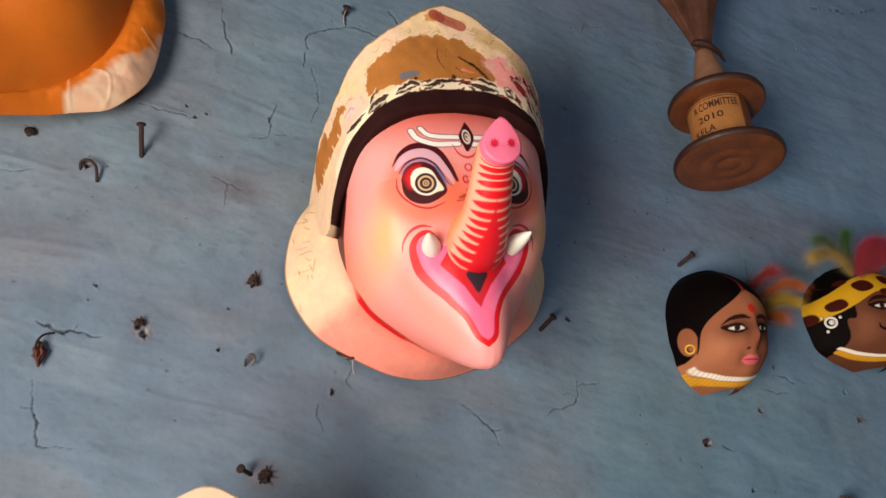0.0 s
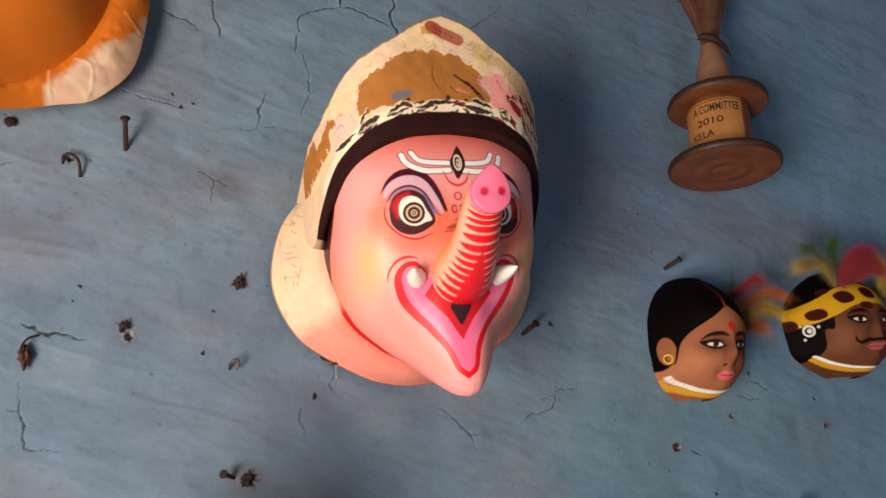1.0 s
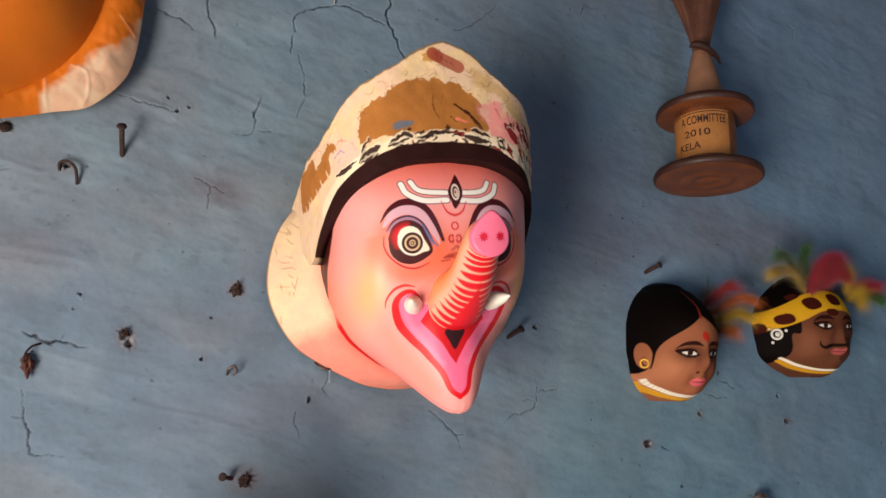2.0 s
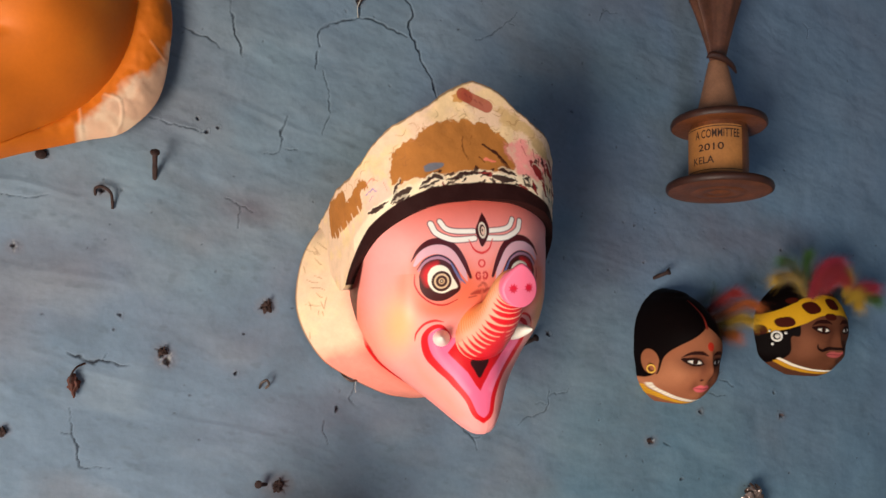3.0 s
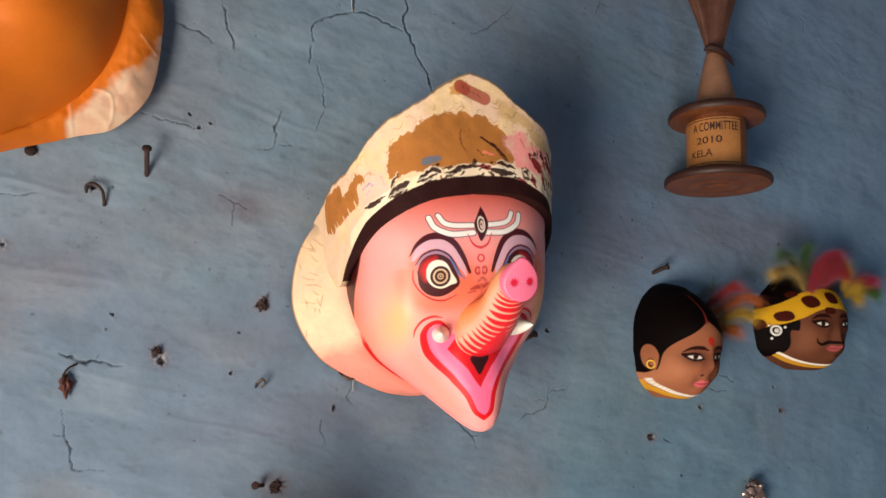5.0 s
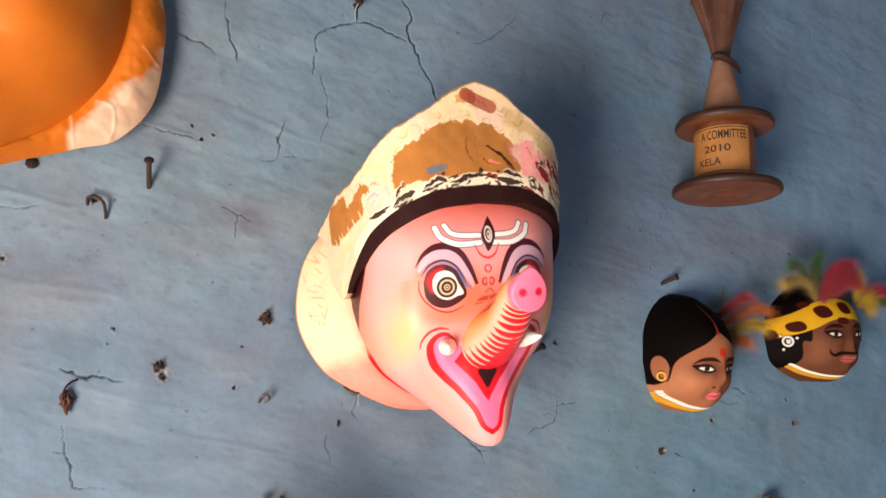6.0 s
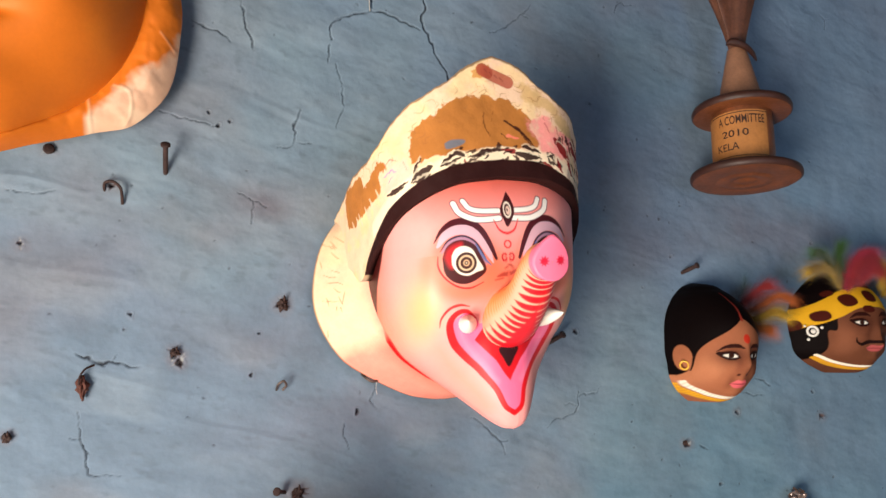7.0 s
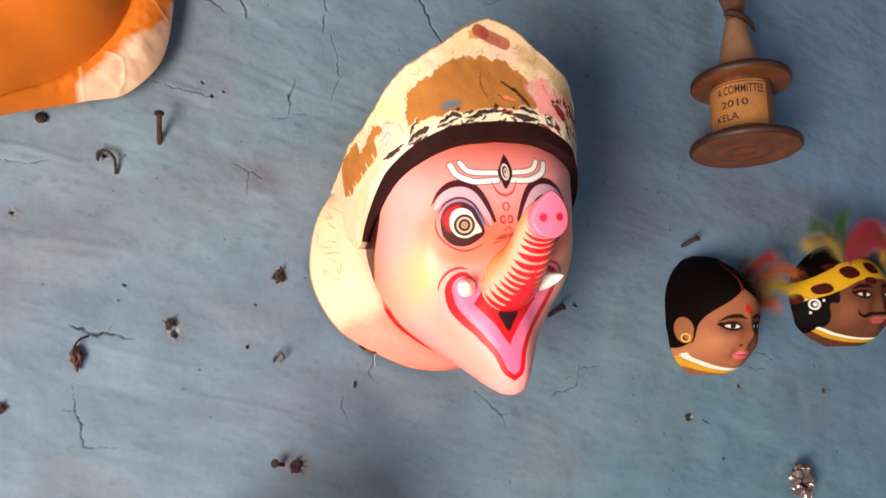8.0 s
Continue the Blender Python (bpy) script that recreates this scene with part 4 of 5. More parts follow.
# ---- two small painted head masks ----
def turned(u, a, by=.0030):
    """Sideways place on a face that looks a little past straight ahead."""
    return u + by * np.clip(1 - (u / a) ** 2, 0, 1)


def head_points(rows, cols, ax, flare, deep, chin, slant=1.0):
    w = curve(np.linspace(0, 1, rows), [0, .2, .5, .8, 1], [-.0665, -.051, -.006, .042, .0625])[:, None]
    A = curve(w, [-.071, -.066, -.058, -.045, -.02, .02, .038, .052, .0600, .0625], [.007, .016, .0265, .0365, .042, .0412, .0345, .0235, .0115, .003]) * ax
    D = curve(w, [-.071, -.066, -.058, -.045, -.03, 0, .02, .038, .052, .0600, .0625], [.010, .032, .049, .061, .069, .076, .071, .056, .037, .019, .004]) * deep
    s = np.linspace(-1, 1, cols)
    th = s * np.pi / 2
    u = A * np.sin(th) + np.sign(th) * flare * (1 - np.cos(th).clip(0)) ** 2.5 * np.clip(A / (.043 * ax), 0, 1) ** 2.5
    u = np.where(u > 0, u * slant * (1 - chin * np.clip((-.008 - w) / .045, 0, 1)), u)
    h = D * np.cos(th).clip(0) ** .92 + .001
    f = turned(u, .042 * ax)
    g = lambda x, z, rx, rz: np.exp(-((f - x) / rx) ** 2 - ((w - .002 - z) / rz) ** 2)
    h = h + .009 * g(0, -.031, .0052, .009) + .004 * g(0, -.018, .004, .010) + .0040 * g(0, -.0475, .010, .0050) + .004 * g(0, -.060, .010, .006)
    for m in (-1, 1):
        h = h - .0035 * g(m * .0140, -.019, .010, .006) + .0022 * g(m * .0145, -.0195, .0060, .0035) + .003 * g(m * .026, -.038, .012, .010) + .003 * g(m * .038 * ax, -.026, .005, .010)
    return u, w + 0 * u, h


SKIN = srgb(150, 90, 62)


def head_eyes(c, u, v, dz, brow, apart):
    for m in (-1, 1):
        U, w = .0175 + (m * u - apart) / .84, dz + (v - dz) / .88
        c = over(c, .95 * np.exp(-((U - .018) / .014) ** 2 - ((w - dz - .001) / .010) ** 2), srgb(66, 33, 23))
        c = over(c, stroke(U, w, [(.0065, dz + .0085), (.014, dz + .0115), (.024, dz + .0105), (.0315, dz + .0055)], [.0012, brow, brow * .8, .0006]), srgb(40, 14, 10))
        c = over(c, blob(U, w, [(.0085, dz - .0022), (.0130, dz + .0042), (.021, dz + .0056), (.0320, dz + .0036), (.023, dz - .0036), (.0145, dz - .0050)]), srgb(32, 10, 8))
        c = over(c, blob(U, w, [(.0108, dz - .0010), (.0140, dz + .0016), (.0200, dz + .0022), (.0256, dz + .0010), (.0200, dz - .0018), (.0145, dz - .0020)], .0009), srgb(218, 206, 194))
        c = over(c, edge(np.hypot(U - .0180, w - dz - .0004) - .0029, .0006), srgb(40, 18, 12))
    return c


def lips(c, u, w, dz, rgb):
    c = over(c, blob(u, w, [(-.0095, dz), (-.004, dz + .0036), (0, dz + .0026), (.004, dz + .0036), (.0095, dz), (.004, dz - .0042), (-.004, dz - .0042)]), rgb)
    return over(c, stroke(u, w, [(-.0095, dz), (0, dz - .0005), (.0095, dz)], [.0004, .0009, .0004]), srgb(96, 30, 32))


def feather_tuft(name, parent, root, tips, colour, seed, barbs=90, label=""):
    """A soft tuft: fine tapered barbs along a bent quill."""
    rnd = random.Random(seed)
    V, Q = [], []
    q = spline(tips, 40)
    for i in range(barbs):
        f = i / barbs
        p = q[int(f * 38)]
        d = q[min(39, int(f * 38) + 2)] - q[int(f * 38)]
        d = d / (np.linalg.norm(d) + 1e-9)
        side = np.array([rnd.uniform(-1, 1), rnd.uniform(-1, 1), rnd.uniform(-1, 1)])
        side -= d * (side @ d)
        side /= np.linalg.norm(side)
        p = p + np.array([rnd.gauss(0, .0016), rnd.gauss(0, .0016), rnd.gauss(0, .0016)])
        l = rnd.uniform(.006, .024) * (1 - .35 * f) * (.6 + min(1, f * 4) * .4)
        out = d * rnd.uniform(.2, .8) + side * .78
        n = np.cross(out, d)
        n /= np.linalg.norm(n) + 1e-9
        b = len(V)
        for k in range(4):
            t = k / 3
            c = p + out * l * t + d * l * .45 * t * t + np.array([0, 0, -.003 * t * t])
            wd = .00024 * (1 - t) + .00004
            V += [c - n * wd, c + n * wd]
        for k in range(3):
            Q.append((b + 2 * k, b + 2 * k + 1, b + 2 * k + 3, b + 2 * k + 2))
    b = len(V)
    for k, p in enumerate(q):
        V += [p - np.array([.0004, 0, 0]), p + np.array([.0004, 0, 0])]
    for k in range(len(q) - 1):
        Q.append((b + 2 * k, b + 2 * k + 1, b + 2 * k + 3, b + 2 * k + 2))
    return np_mesh(name, np.array(V), Q, dyed_feather(colour), parent, label)


_dyes = {}


def dyed_feather(colour):
    if colour not in _dyes:
        _dyes[colour] = material("dyed_feather_" + colour, srgb(*{"green": (48, 90, 22), "pink": (160, 24, 54), "red": (156, 34, 34), "yellow": (186, 146, 26), "orange": (188, 92, 26)}[colour]), rough=.8, vary=.2, bump=0, sheen=.3)
        _dyes[colour].node_tree.nodes["Principled BSDF"].inputs["Alpha"].default_value = .30
    return _dyes[colour]


def earring(parent, x, y, z, big, mat, label, drops=()):
    """A ring that hangs flat against the side of the head."""
    a = np.linspace(0, 2 * np.pi, 33)
    ring = np.stack([big * np.cos(a) * .72, -big * np.cos(a) * -.72, big * np.sin(a)], -1) * [1, -1, 1]
    V, Q = tube(ring + [x, y, z], np.full(33, big * .26), 12, caps=False)
    ob = np_mesh("earring", V, Q, mat, parent, label)
    for dx, dz, r in drops:
        bm = bmesh.new()
        bmesh.ops.create_uvsphere(bm, u_segments=14, v_segments=10, radius=r, matrix=Matrix.Translation((x + dx, y - dx - .001, z + dz)))
        part("bead", bm, mat, ob)


gilt = material("yellow_gilt_paint", srgb(222, 166, 44), rough=.45, vary=.15, scale=200)
pearl = material("white_bead_paint", srgb(226, 218, 208), rough=.4, vary=.1, scale=200)


def build_heads():
    rows, cols = 190, 260
    # woman's head with a centre parting
    one = thing("small_head_mask", .2440, 0, 1.5045, "small painted head mask with black hair and gold necklace", "mask", "small head masks")
    u, w, h = head_points(rows, cols, .97, .001, 1.08, .02)
    S, W, H = u.ravel(), w.ravel(), h.ravel()
    U, F = turned(S, .0408), W - .0015
    c = np.tile(SKIN, (len(U), 1))
    # light on left cheek and neck, shade on nose and right side, in the colour
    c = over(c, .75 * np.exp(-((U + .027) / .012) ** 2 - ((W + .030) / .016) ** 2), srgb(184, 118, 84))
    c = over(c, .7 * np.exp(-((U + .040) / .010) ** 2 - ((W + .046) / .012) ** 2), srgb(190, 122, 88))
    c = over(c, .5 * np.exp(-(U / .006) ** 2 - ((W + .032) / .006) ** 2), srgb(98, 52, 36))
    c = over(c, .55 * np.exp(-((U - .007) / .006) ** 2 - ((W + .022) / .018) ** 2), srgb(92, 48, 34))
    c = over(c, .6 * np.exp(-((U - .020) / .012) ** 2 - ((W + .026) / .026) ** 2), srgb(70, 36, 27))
    c = over(c, .55 * np.exp(-((np.abs(U) - .0090) / .0035) ** 2 - ((W + .044) / .007) ** 2), srgb(92, 46, 32))
    c = over(c, .5 * np.exp(-((np.abs(U) - .0060) / .0025) ** 2 - ((W + .024) / .014) ** 2), srgb(96, 50, 36))
    E = np.abs(U)
    hair = blob(E, W, [(-.01, .0235), (.004, .0190), (.013, .0105), (.022, .0035), (.029, -.002), (.0335, -.008), (.0358, -.016), (.0366, -.034), (.038, -.038), (.08, -.038), (.08, .09), (-.01, .09)], .0007, False)
    skin = edge(np.hypot((H - .027) / .0135, (W + .0195) / .0135) - 1, .08) * (E > .030)
    hair = hair * (1 - skin)
    hair = np.maximum(hair, stroke(E, W, [(.0, .0215), (.013, .0105), (.029, -.002), (.0352, -.014), (.0358, -.033)], [.002, .002, .002, .0014, .0006]))
    c = over(c, hair, srgb(11, 5, 5))
    c = over(c, stroke(U, W, [(-.001, .018), (.0012, .032), (-.001, .048)], [.0024, .0018, .0008]), srgb(128, 44, 34))
    c = over(c, stroke(U, W, [(-.001, .018), (.0002, .026)], [.0026, .0014]), srgb(140, 46, 34))
    c = head_eyes(c, U, F, -.0195, .0046, .0125)
    c = over(c, edge(np.hypot(U, (F + .0025) / 1.3) - .0036, .0007), srgb(176, 44, 28))
    c = lips(c, U, F, -.0475, srgb(206, 92, 98))
    for m in (-1, 1):
        c = over(c, edge(np.hypot(m * U - .0045, (F + .0385) * 1.3) - .0014, .0008), srgb(60, 24, 18))
    for off, wd, rgb in ((.0, .0026, (240, 228, 210)), (-.0031, .0026, (220, 158, 34))):
        line = [(-.0345, -.0440 + off), (-.031, -.0485 + off), (-.025, -.0530 + off), (-.014, -.0585 + off), (0, -.0612 + off), (.014, -.0585 + off), (.025, -.0530 + off), (.031, -.0485 + off), (.0345, -.0440 + off)]
        beads = (.85 + .15 * np.cos(U / .0013 * np.pi))
        c = over(c, stroke(U, W, line, [wd * .6, wd * .7, wd * .85, wd, wd, wd, wd * .85, wd * .7, wd * .6]) * beads, srgb(*rgb))
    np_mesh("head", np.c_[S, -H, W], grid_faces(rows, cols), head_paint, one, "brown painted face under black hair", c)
    for k, (colour, tips) in enumerate((("orange", [(.042, -.020, .026), (.066, -.028, .036), (.088, -.034, .048), (.106, -.036, .045)]), ("yellow", [(.040, -.02, .020), (.060, -.03, .022), (.082, -.034, .030), (.098, -.036, .026)]),
                                        ("red", [(.040, -.02, .030), (.052, -.026, .044), (.066, -.034, .056), (.074, -.036, .060)]), ("green", [(.040, -.02, .036), (.050, -.022, .052), (.055, -.024, .070)]), ("orange", [(.042, -.02, .016), (.060, -.03, .012), (.074, -.034, .010)]))):
        feather_tuft("feather", one, None, tips, colour, 40 + k, 120 if colour == "green" else 2100, "soft " + colour + " dyed feather")
    earring(one, -.0405, -.031, -.0275, .0042, gilt, "yellow painted ring earring")
    # man's head with a spotted headband
    two = thing("small_head_mask", .445, 0, 1.5245, "small painted head mask with moustache and spotted yellow headband", "mask", "small head masks")
    u, w, h = head_points(rows, cols, 1.12, .020, .86, .18, .90)
    S, W, H = u.ravel(), w.ravel(), h.ravel()
    U, F = turned(S, .0480, .006), W - .0060
    low = np.where(W < -.03, -.03 + (W + .03) * .80, W)
    c = np.tile(srgb(98, 57, 39), (len(U), 1))
    # lit left cheek, shaded right half and nose sides, painted into the skin tone
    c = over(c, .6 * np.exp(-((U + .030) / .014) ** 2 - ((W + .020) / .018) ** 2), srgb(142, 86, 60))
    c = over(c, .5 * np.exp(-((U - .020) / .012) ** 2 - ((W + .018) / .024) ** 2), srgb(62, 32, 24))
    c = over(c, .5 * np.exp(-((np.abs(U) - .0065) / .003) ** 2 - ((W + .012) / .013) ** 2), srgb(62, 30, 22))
    E = np.abs(U)
    hair = blob(E, W, [(-.01, .024), (.030, .012), (.036, .006), (.037, -.010), (.044, -.012), (.043, -.034), (.050, -.046), (.056, -.044), (.09, -.02), (.09, .09), (-.01, .09)], .0007)
    c = over(c, hair, srgb(12, 5, 5))
    band = blob(E, W, [(-.01, .016), (.015, .014), (.034, .004), (.052, -.004), (.08, -.012), (.08, .010), (.060, .016), (.040, .026), (.020, .036), (-.01, .038)], .0007)
    c = over(c, band, srgb(206, 152, 30))
    for x, z, rx, rz, t in ((-.048, .006, .0075, .006, .3), (-.022, .0235, .0085, .007, .3), (.004, .028, .008, .007, 0), (.030, .018, .008, .006, -.3), (-.066, -.004, .006, .006, .3), (-.005, .013, .007, .004, 0), (.052, .004, .007, .006, -.3), (-.035, .032, .006, .003, .4), (.018, .040, .006, .003, 0)):
        a, b = (U - x) * math.cos(t) + (W - z) * math.sin(t), -(U - x) * math.sin(t) + (W - z) * math.cos(t)
        c = over(c, edge((np.abs(a / rx) ** 2.6 + np.abs(b / rz) ** 2.6) - 1, .2), srgb(64, 20, 12))
    c = head_eyes(c, U, F, -.0085, .0050, .0150)
    c = lips(c, U, F, -.0370, srgb(156, 72, 72))
    for m in (-1, 1):
        c = over(c, stroke(m * U, F, [(0, -.0300), (.007, -.0300), (.014, -.0325), (.0185, -.0300), (.0190, -.0255)], [.0030, .0042, .0034, .0024, .0008]), srgb(26, 10, 8))
    for off, wd, rgb in ((.0, .0026, (238, 224, 204)), (-.0034, .0034, (206, 146, 36))):
        c = over(c, stroke(U, W, [(-.048, -.040 + off), (-.030, -.0500 + off), (-.010, -.0560 + off), (.010, -.0560 + off), (.030, -.0500 + off), (.048, -.040 + off)], [wd] * 6), srgb(*rgb))
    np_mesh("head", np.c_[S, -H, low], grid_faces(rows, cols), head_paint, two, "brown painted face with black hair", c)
    earring(two, -.0550, -.024, -.0110, .0054, pearl, "white ring earring with small beads", [(0, 0, .0030), (.0065, .004, .0018), (-.004, -.0095, .0018), (-.006, .006, .0014)])
    for k, (colour, tips) in enumerate((("green", [(-.026, -.040, .044), (-.036, -.040, .062), (-.048, -.042, .076), (-.062, -.042, .078)]), ("green", [(-.020, -.040, .048), (-.024, -.040, .072), (-.020, -.042, .090)]), ("yellow", [(-.030, -.045, .036), (-.044, -.046, .056), (-.062, -.046, .060), (-.076, -.046, .056)]),
                                        ("pink", [(-.030, -.050, .036), (-.014, -.048, .062), (.006, -.046, .078), (.030, -.044, .082)]), ("red", [(-.026, -.050, .034), (-.018, -.050, .050), (-.004, -.048, .066), (.012, -.046, .070)]), ("pink", [(-.020, -.048, .040), (.004, -.046, .060), (.022, -.044, .070)]), ("red", [(-.006, -.046, .040), (.010, -.046, .056), (.024, -.045, .062), (.036, -.044, .058)]),
                                        ("yellow", [(.036, -.040, .036), (.044, -.042, .056), (.040, -.042, .068), (.030, -.04, .074)]), ("yellow", [(.038, -.040, .030), (.052, -.042, .040), (.058, -.042, .030)]), ("pink", [(.050, -.036, .040), (.070, -.036, .050), (.096, -.036, .052)]), ("green", [(.060, -.030, .036), (.085, -.030, .042), (.108, -.03, .036)]))):
        feather_tuft("feather", two, None, tips, colour, 60 + k, 2100, "soft " + colour + " dyed feather")


build_heads()

# ---- the wooden bobbin ----
spool_wood = material("worn_bobbin_wood", srgb(114, 62, 33), rough=.5, spec=.4, vary=.35, scale=40, bump=.4, bump_scale=200, coat=.15)
neck_wood = material("dusty_pale_wood", srgb(140, 98, 74), rough=.6, vary=.2, scale=60, bump=.3, bump_scale=250)
dark_wood = material("dark_bobbin_edge", srgb(58, 28, 18), rough=.55, vary=.3, scale=60, bump=.4, bump_scale=300)
label_paper = material("tan_label_paper", srgb(170, 110, 54), rough=.7, vary=.2, scale=50, bump=.2)
label_ink = material("dark_label_ink", srgb(52, 28, 16), rough=.8, vary=.2)
sheath = material("brown_dried_sheath", srgb(98, 60, 44), rough=.5, spec=.4, vary=.4, scale=50, bump=.5, bump_scale=180)


def lathe(profile, sides=72):
    """A turned body from (radius, height) pairs, with a bevelled outline as given."""
    P = np.array(profile, float)
    a = np.linspace(0, 2 * np.pi, sides, endpoint=False)
    V = np.stack([P[:, 0, None] * np.cos(a), P[:, 0, None] * np.sin(a), P[:, 1, None] + 0 * a], -1).reshape(-1, 3)
    return V, grid_faces(len(P), sides, True)


def build_bobbin():
    top = thing("wooden_bobbin", .273, -.0615, 1.6737, "old wooden thread bobbin with a tan paper label", "bobbin")
    top.rotation_euler = (radians(-3.7), radians(3.3), 0)
    top.scale = (1.02, 1.02, 1.06)
    np_mesh("lower_flange", *lathe([(.0005, -.0015), (.006, -.002), (.010, -.0005), (.013, .0005), (.0145, -.0006), (.026, -.001), (.028, .0002), (.031, -.0008), (.050, 0), (.0535, .0004)]), spool_wood, top, "turned wooden end disc with rings")
    np_mesh("lower_rim", *lathe([(.0535, .0004), (.0558, .0018), (.0562, .0048), (.0552, .0078), (.0535, .0088), (.028, .0092)]), dark_wood, top, "dark worn disc edge")
    np_mesh("barrel", *lathe([(.0300, .009), (.0305, .012), (.0312, .030), (.0312, .055), (.0305, .0685), (.030, .072)]), spool_wood, top)
    np_mesh("upper_flange", *lathe([(.028, .0710), (.048, .0705), (.0495, .0710)]), spool_wood, top, "underside of the upper wooden disc")
    np_mesh("upper_rim", *lathe([(.0495, .0710), (.0510, .0725), (.0512, .0755), (.0500, .0785), (.048, .0795), (.022, .080)]), dark_wood, top, "dark worn disc edge")
    prof = [(.0225, .0795)] + [(.0240 - .0140 * f + .00015 * math.sin(f * 60), .0815 + .064 * f) for f in np.linspace(0, 1, 30)]
    np_mesh("neck", *lathe(prof, 48), neck_wood, top, "tapered dusty wooden neck with fine ribs")
    # label, bent round the barrel
    a = np.radians(np.linspace(-131.6 - 100, -131.6 + 48, 60))
    zz = np.array([.0155, .016, .0655, .066])
    V = np.stack([.0318 * np.cos(a)[None] + 0 * zz[:, None], .0318 * np.sin(a)[None] + 0 * zz[:, None], zz[:, None] + 0 * a], -1).reshape(-1, 3)
    lab = np_mesh("label", V, grid_faces(4, 60), label_paper, top, "tan paper label with dark printed lettering")
    for z in (.0175, .0635):
        V = np.stack([.0320 * np.cos(a)[None] + 0 * zz[:2, None], .0320 * np.sin(a)[None] + 0 * zz[:2, None], np.array([z, z + .0009])[:, None] + 0 * a], -1).reshape(-1, 3)
        np_mesh("label_line", V, grid_faces(2, 60), label_ink, lab)
    for text, size, a0, a1, z in (("A COMMITTEE", .0130, -46, 41, .0520), ("2010", .0104, -39, 10, .0385), ("KELA", .0108, -51, -8, .0248)):
        cu = bpy.data.curves.new("lettering", "FONT")
        cu.body, cu.size, cu.offset, cu.resolution_u = text, 1.0, 0.012, 3
        tmp = bpy.data.objects.new("lettering", cu)
        scene.collection.objects.link(tmp)
        bpy.context.view_layer.update()
        me = bpy.data.meshes.new_from_object(tmp.evaluated_get(bpy.context.evaluated_depsgraph_get()))
        bpy.data.objects.remove(tmp)
        bpy.data.curves.remove(cu)
        bm = bmesh.new()
        bm.from_mesh(me)
        bpy.data.meshes.remove(me)
        bmesh.ops.subdivide_edges(bm, edges=[e for e in bm.edges if e.calc_length() > .25], cuts=2)
        xs = [v.co.x for v in bm.verts]
        lo, hi = min(xs), max(xs)
        for v in bm.verts:
            t = radians(-131.6 + a0 + (a1 - a0) * (v.co.x - lo) / (hi - lo))
            v.co = (.03215 * math.cos(t), .03215 * math.sin(t), z + v.co.y * size)
        part("lettering", bm, label_ink, lab, "dark printed words", smooth=False)
    # tie and dried sheath
    line = spline([(-.025, -.012, .1415, .0008), (-.020, -.013, .1455, .0036), (-.012, -.015, .1450, .0042), (-.002, -.016, .1420, .0032), (.010, -.012, .1395, .0026), (.023, -.004, .1370, .0010)], 40)
    V, Q = tube(line[:, :3], line[:, 3], 12)
    np_mesh("tie", V, Q, dark_wood, top, "dark twisted tie round the neck")
    rows, cols = 40, 180
    th = np.linspace(0, 2 * np.pi, cols, endpoint=False)
    f = np.linspace(0, 1, rows)[:, None]
    R = .0085 + .037 * f ** 1.15
    ple = 1 + (.10 + .25 * f) * np.sin(th * 4 + 1.2 * np.sin(th * 2)) + .05 * f * np.sin(th * 13)
    V = np.stack([R * ple * np.cos(th), .62 * R * ple * np.sin(th), .143 + .132 * f + .012 * f * np.sin(th * 5)], -1).reshape(-1, 3)
    np_mesh("sheath", V, grid_faces(rows, cols, True), sheath, top, "flared pleated brown dried leaf sheath")


build_bobbin()


# ---- nails, hooks and scraps on the wall ----
def nail(x, z, dx, dy, dz, r=.0022, head=.0042, bend=0.0, label="rusty iron nail driven into the wall", name="nail"):
    ob = thing(name, x, 0, z, label, "nail", "nails in the wall")
    tip = np.array([dx, dy, dz])
    line = spline([(-dx * .4, .008, -dz * .4, r), (0, 0, 0, r), (dx * .5 + bend, dy * .5, dz * .5, r), (dx, dy, dz, r)], 14)
    V, Q = tube(line[:, :3], line[:, 3], 14)
    np_mesh("shaft", V, Q, rust, ob)
    d = tip / np.linalg.norm(tip)
    line = [tip - d * .0003, tip + d * .0002, tip + d * .0014, tip + d * .0021]
    V, Q = tube(line, [head * .8, head, head, head * .7], 18)
    np_mesh("nail_head", V, Q, rust, ob)
    return ob


nail(-.3155, 1.651, -.0005, -.024, .019)
nail(.231, 1.579, .006, -.018, .006, .0022, .0036, label="bent rusty nail above the small mask")
nail(.062, 1.502, .006, -.016, .007, .0022, .0038)
nail(-.205, 1.371, -.008, -.012, .003, .0018, .0036)
nail(-.131, 1.8465, .001, -.010, .004, .0022, .0044)
nail(-.409, 1.663, .001, -.004, .001, .0026, .0046)


def stub(x, z, r, tall, seed, label):
    """A nail rusted to an uneven lump."""
    ob = thing("nail_stub", x, 0, z, label, "nail", "nails in the wall")
    bm = bmesh.new()
    bmesh.ops.create_icosphere(bm, subdivisions=4, radius=1)
    for v in bm.verts:
        n = 1 + .75 * noise.fractal(v.co * 1.6 + Vector((seed, 0, 0)), 1.0, 2.0, 4)
        v.co = Vector((v.co.x * r * n, v.co.y * r * .8 * n - .001, v.co.z * r * tall * n))
    part("lump", bm, rust, ob)
    line = spline([(0, 0, 0), (r * .3, -r * .9, r * 1.1 * tall), (r * .2, -r * 1.1, r * 1.7 * tall)], 8)
    V, Q = tube(line, np.linspace(r * .35, r * .12, 8), 8)
    np_mesh("spike", V, Q, rust, ob)


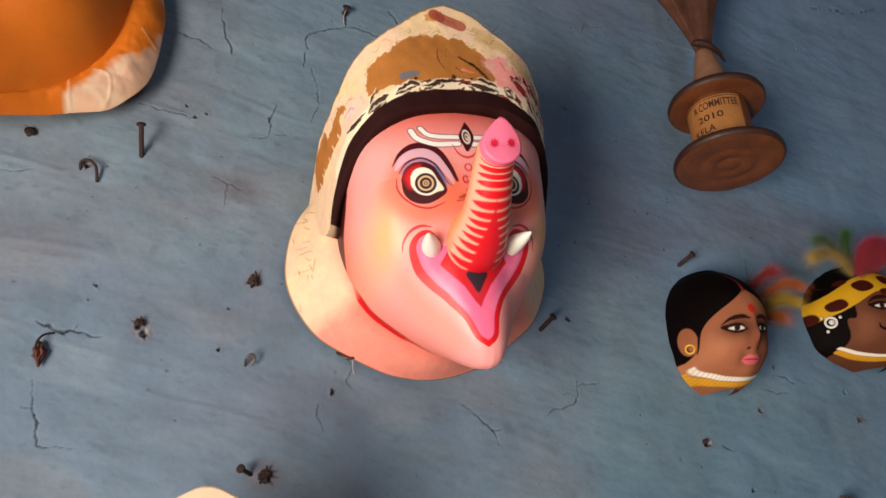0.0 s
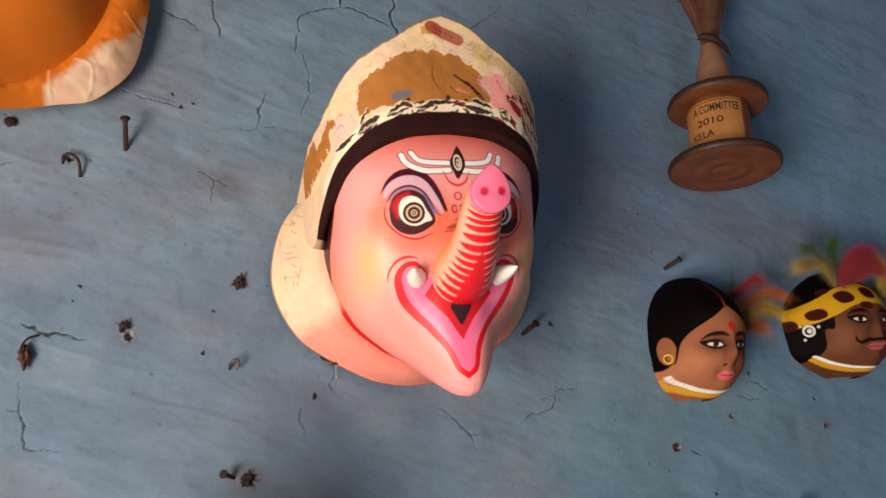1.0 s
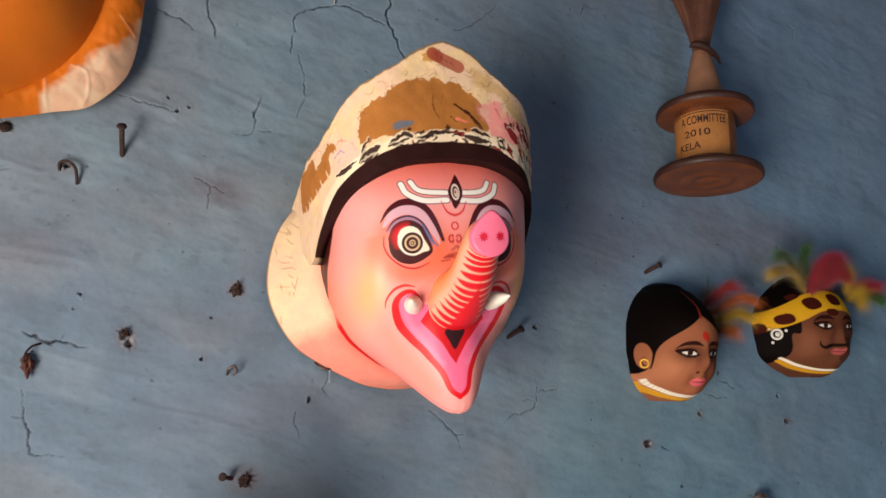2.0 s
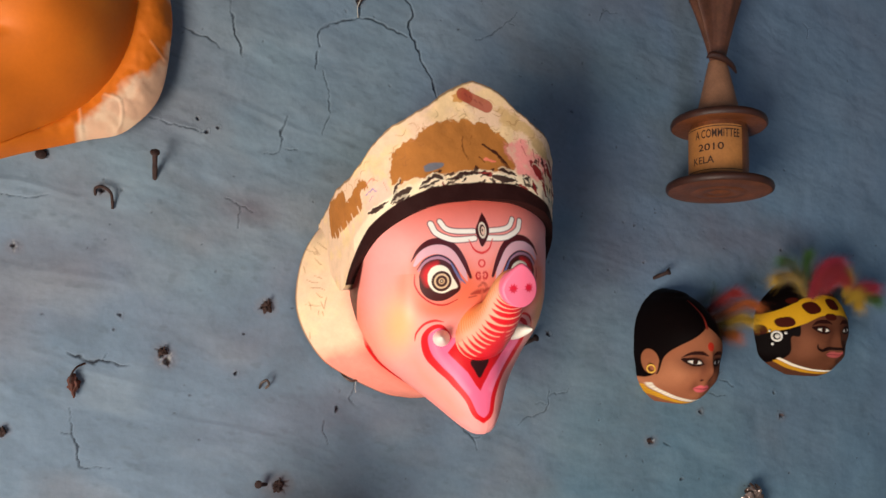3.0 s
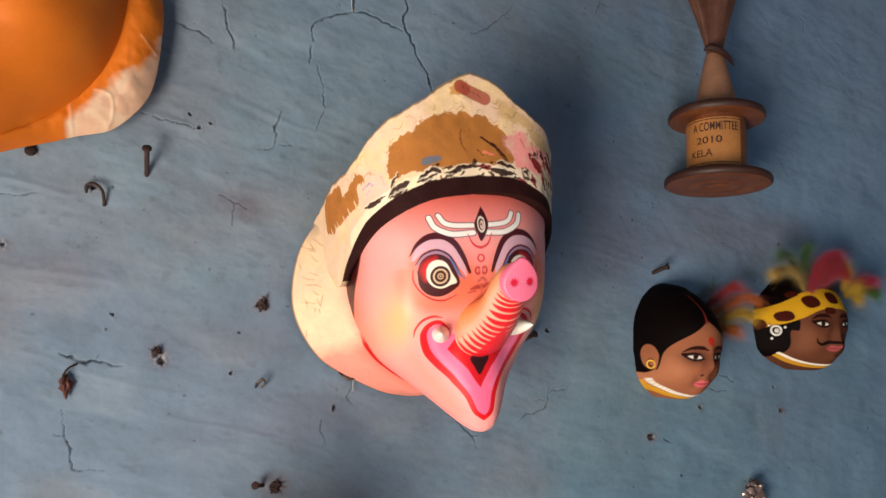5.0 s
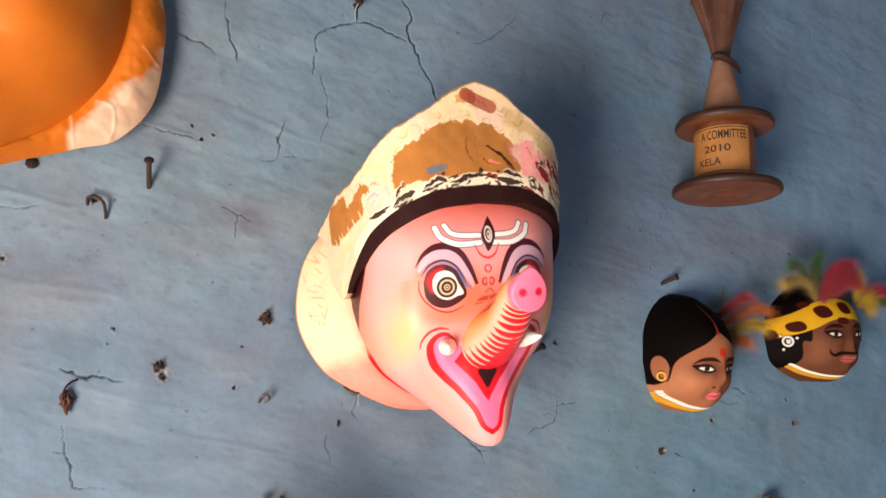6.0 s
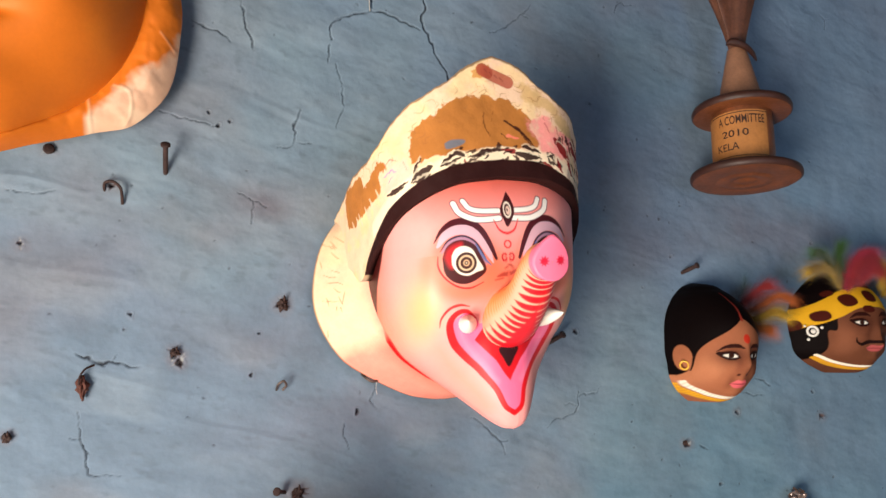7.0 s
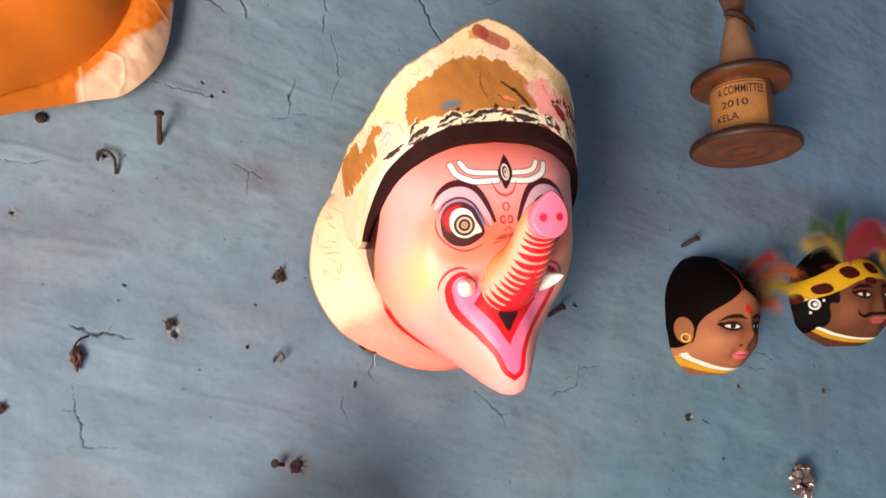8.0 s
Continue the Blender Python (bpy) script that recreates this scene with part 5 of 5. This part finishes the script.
stub(-.211, 1.536, .0046, 1.1, 3, "rusty nail stub in a chipped hole")
stub(-.301, 1.494, .0036, .8, 9, "short rusty nail in a stained hole")
stub(-.194, 1.369, .0042, 1.2, 14, "lumpy rusted nail stub in a stained hole")
stub(-.424, 1.428, .0030, 1.0, 21, "small rusty nail stub in the wall")
stub(.2225, 1.393, .0024, .9, 27, "small rusty nail stub in a chipped spot")


def wire(name, pts, r, mat, label, category="wire"):
    x, _, z = pts[0]
    ob = thing(name, x, 0, z, label, category)
    line = spline([(p[0] - x, p[1], p[2] - z) for p in pts], 12 * len(pts))
    V, Q = tube(line, np.full(len(line), r), 10)
    np_mesh("wire", V, Q, mat, ob)
    return ob


steel = material("dull_steel_wire", srgb(104, 90, 84), rough=.5, metal=.8, vary=.3, scale=300, bump=.3)
thread = material("pale_thread", srgb(170, 166, 160), rough=.9, vary=.2)
wire("wire_hook", [(-.363, .002, 1.629), (-.364, -.004, 1.6365), (-.361, -.007, 1.639), (-.356, -.008, 1.6385), (-.351, -.008, 1.634), (-.3495, -.006, 1.628), (-.349, -.002, 1.621)], .0013, rust, "small bent rusty wire hook in the wall", "hook")
wire("wire_hook", [(-.364, .002, 1.484), (-.370, -.003, 1.481), (-.3735, -.006, 1.475), (-.374, -.007, 1.468)], .0009, rust, "thin curved wire over a rusty scrap", "hook")
wire("wire_ring", [(-.214, .002, 1.460), (-.2135, -.005, 1.465), (-.209, -.007, 1.468), (-.2065, -.005, 1.464), (-.209, -.002, 1.460)], .0011, steel, "small bright bent wire ring in the wall", "ring")
wire("wire_ring", [(-.136, .001, 1.473), (-.133, -.006, 1.469), (-.127, -.008, 1.466), (-.120, -.006, 1.469), (-.121, -.003, 1.474)], .0013, steel, "bent steel wire loop below the mask edge", "ring")
wire("thread", [(-.123, -.006, 1.467), (-.1235, -.004, 1.460), (-.122, -.002, 1.454)], .0003, thread, "pale thread hanging from a wire loop", "thread")
wire("thread", [(-.130, -.010, 1.850), (-.1325, -.005, 1.842), (-.131, -.002, 1.832)], .0005, thread, "pale thread tied to a nail", "thread")


red_rust = material("red_brown_rust", srgb(88, 48, 38), rough=.85, vary=.4, scale=300, bump=.6, bump_scale=700)


def rusty_scrap():
    ob = thing("rusty_scrap", -.373, 0, 1.4655, "torn rusty metal scrap nailed flat to the wall", "scrap")
    bm = bmesh.new()
    bmesh.ops.create_icosphere(bm, subdivisions=4, radius=1)
    for v in bm.verts:
        t = v.co.z
        k = .0042 * (1 - .5 * t * t) if t > -.25 else .0026 * (1.2 + .6 * t)
        n = noise.fractal(v.co * 2.2, 1.0, 2.0, 4) * .75
        v.co = Vector((v.co.x * k * (1 + n) + .0015 * (1 - t) * .8, v.co.y * .0030 * (1 + n) - .0015, t * .0105 * (1 + .3 * n)))
    part("scrap_plate", bm, red_rust, ob)


rusty_scrap()


def crumpled_foil():
    """A crumpled glossy wrapper with several curled folds."""
    foil = material("brown_glossy_wrapper", srgb(146, 126, 120), rough=.2, metal=.55, spec=.8, vary=.35, scale=120, bump=.6, bump_scale=160, coat=.5)
    ob = thing("crumpled_wrapper", .362, 0, 1.318, "crumpled shiny silver-brown wrapper stuck on the wall", "wrapper")
    rnd = random.Random(21)
    for i in range(7):
        rows, cols = 16, 26
        a0 = i * 2 * math.pi / 7 + rnd.uniform(-.3, .3)
        V = []
        for r in range(rows):
            for k in range(cols):
                f, g = r / (rows - 1), k / (cols - 1) - .5
                rad = .003 + .0145 * f
                an = a0 + g * 1.5
                curl = .012 * math.sin(f * 2.4) + .004 * math.sin(g * 9 + i)
                p = Vector((rad * math.cos(an) * .8, -.004 - curl, rad * math.sin(an) * 1.15))
                p += noise.noise_vector(p * 160 + Vector((i, 0, 0))) * .0028
                V.append(p)
        np_mesh("fold", np.array(V), grid_faces(rows, cols), foil, ob)
    bm = bmesh.new()
    bmesh.ops.create_icosphere(bm, subdivisions=3, radius=.006)
    for v in bm.verts:
        v.co = Vector((v.co.x, v.co.y * .8 - .002, v.co.z)) + noise.noise_vector(v.co * 200) * .002
    part("core", bm, foil, ob)


crumpled_foil()
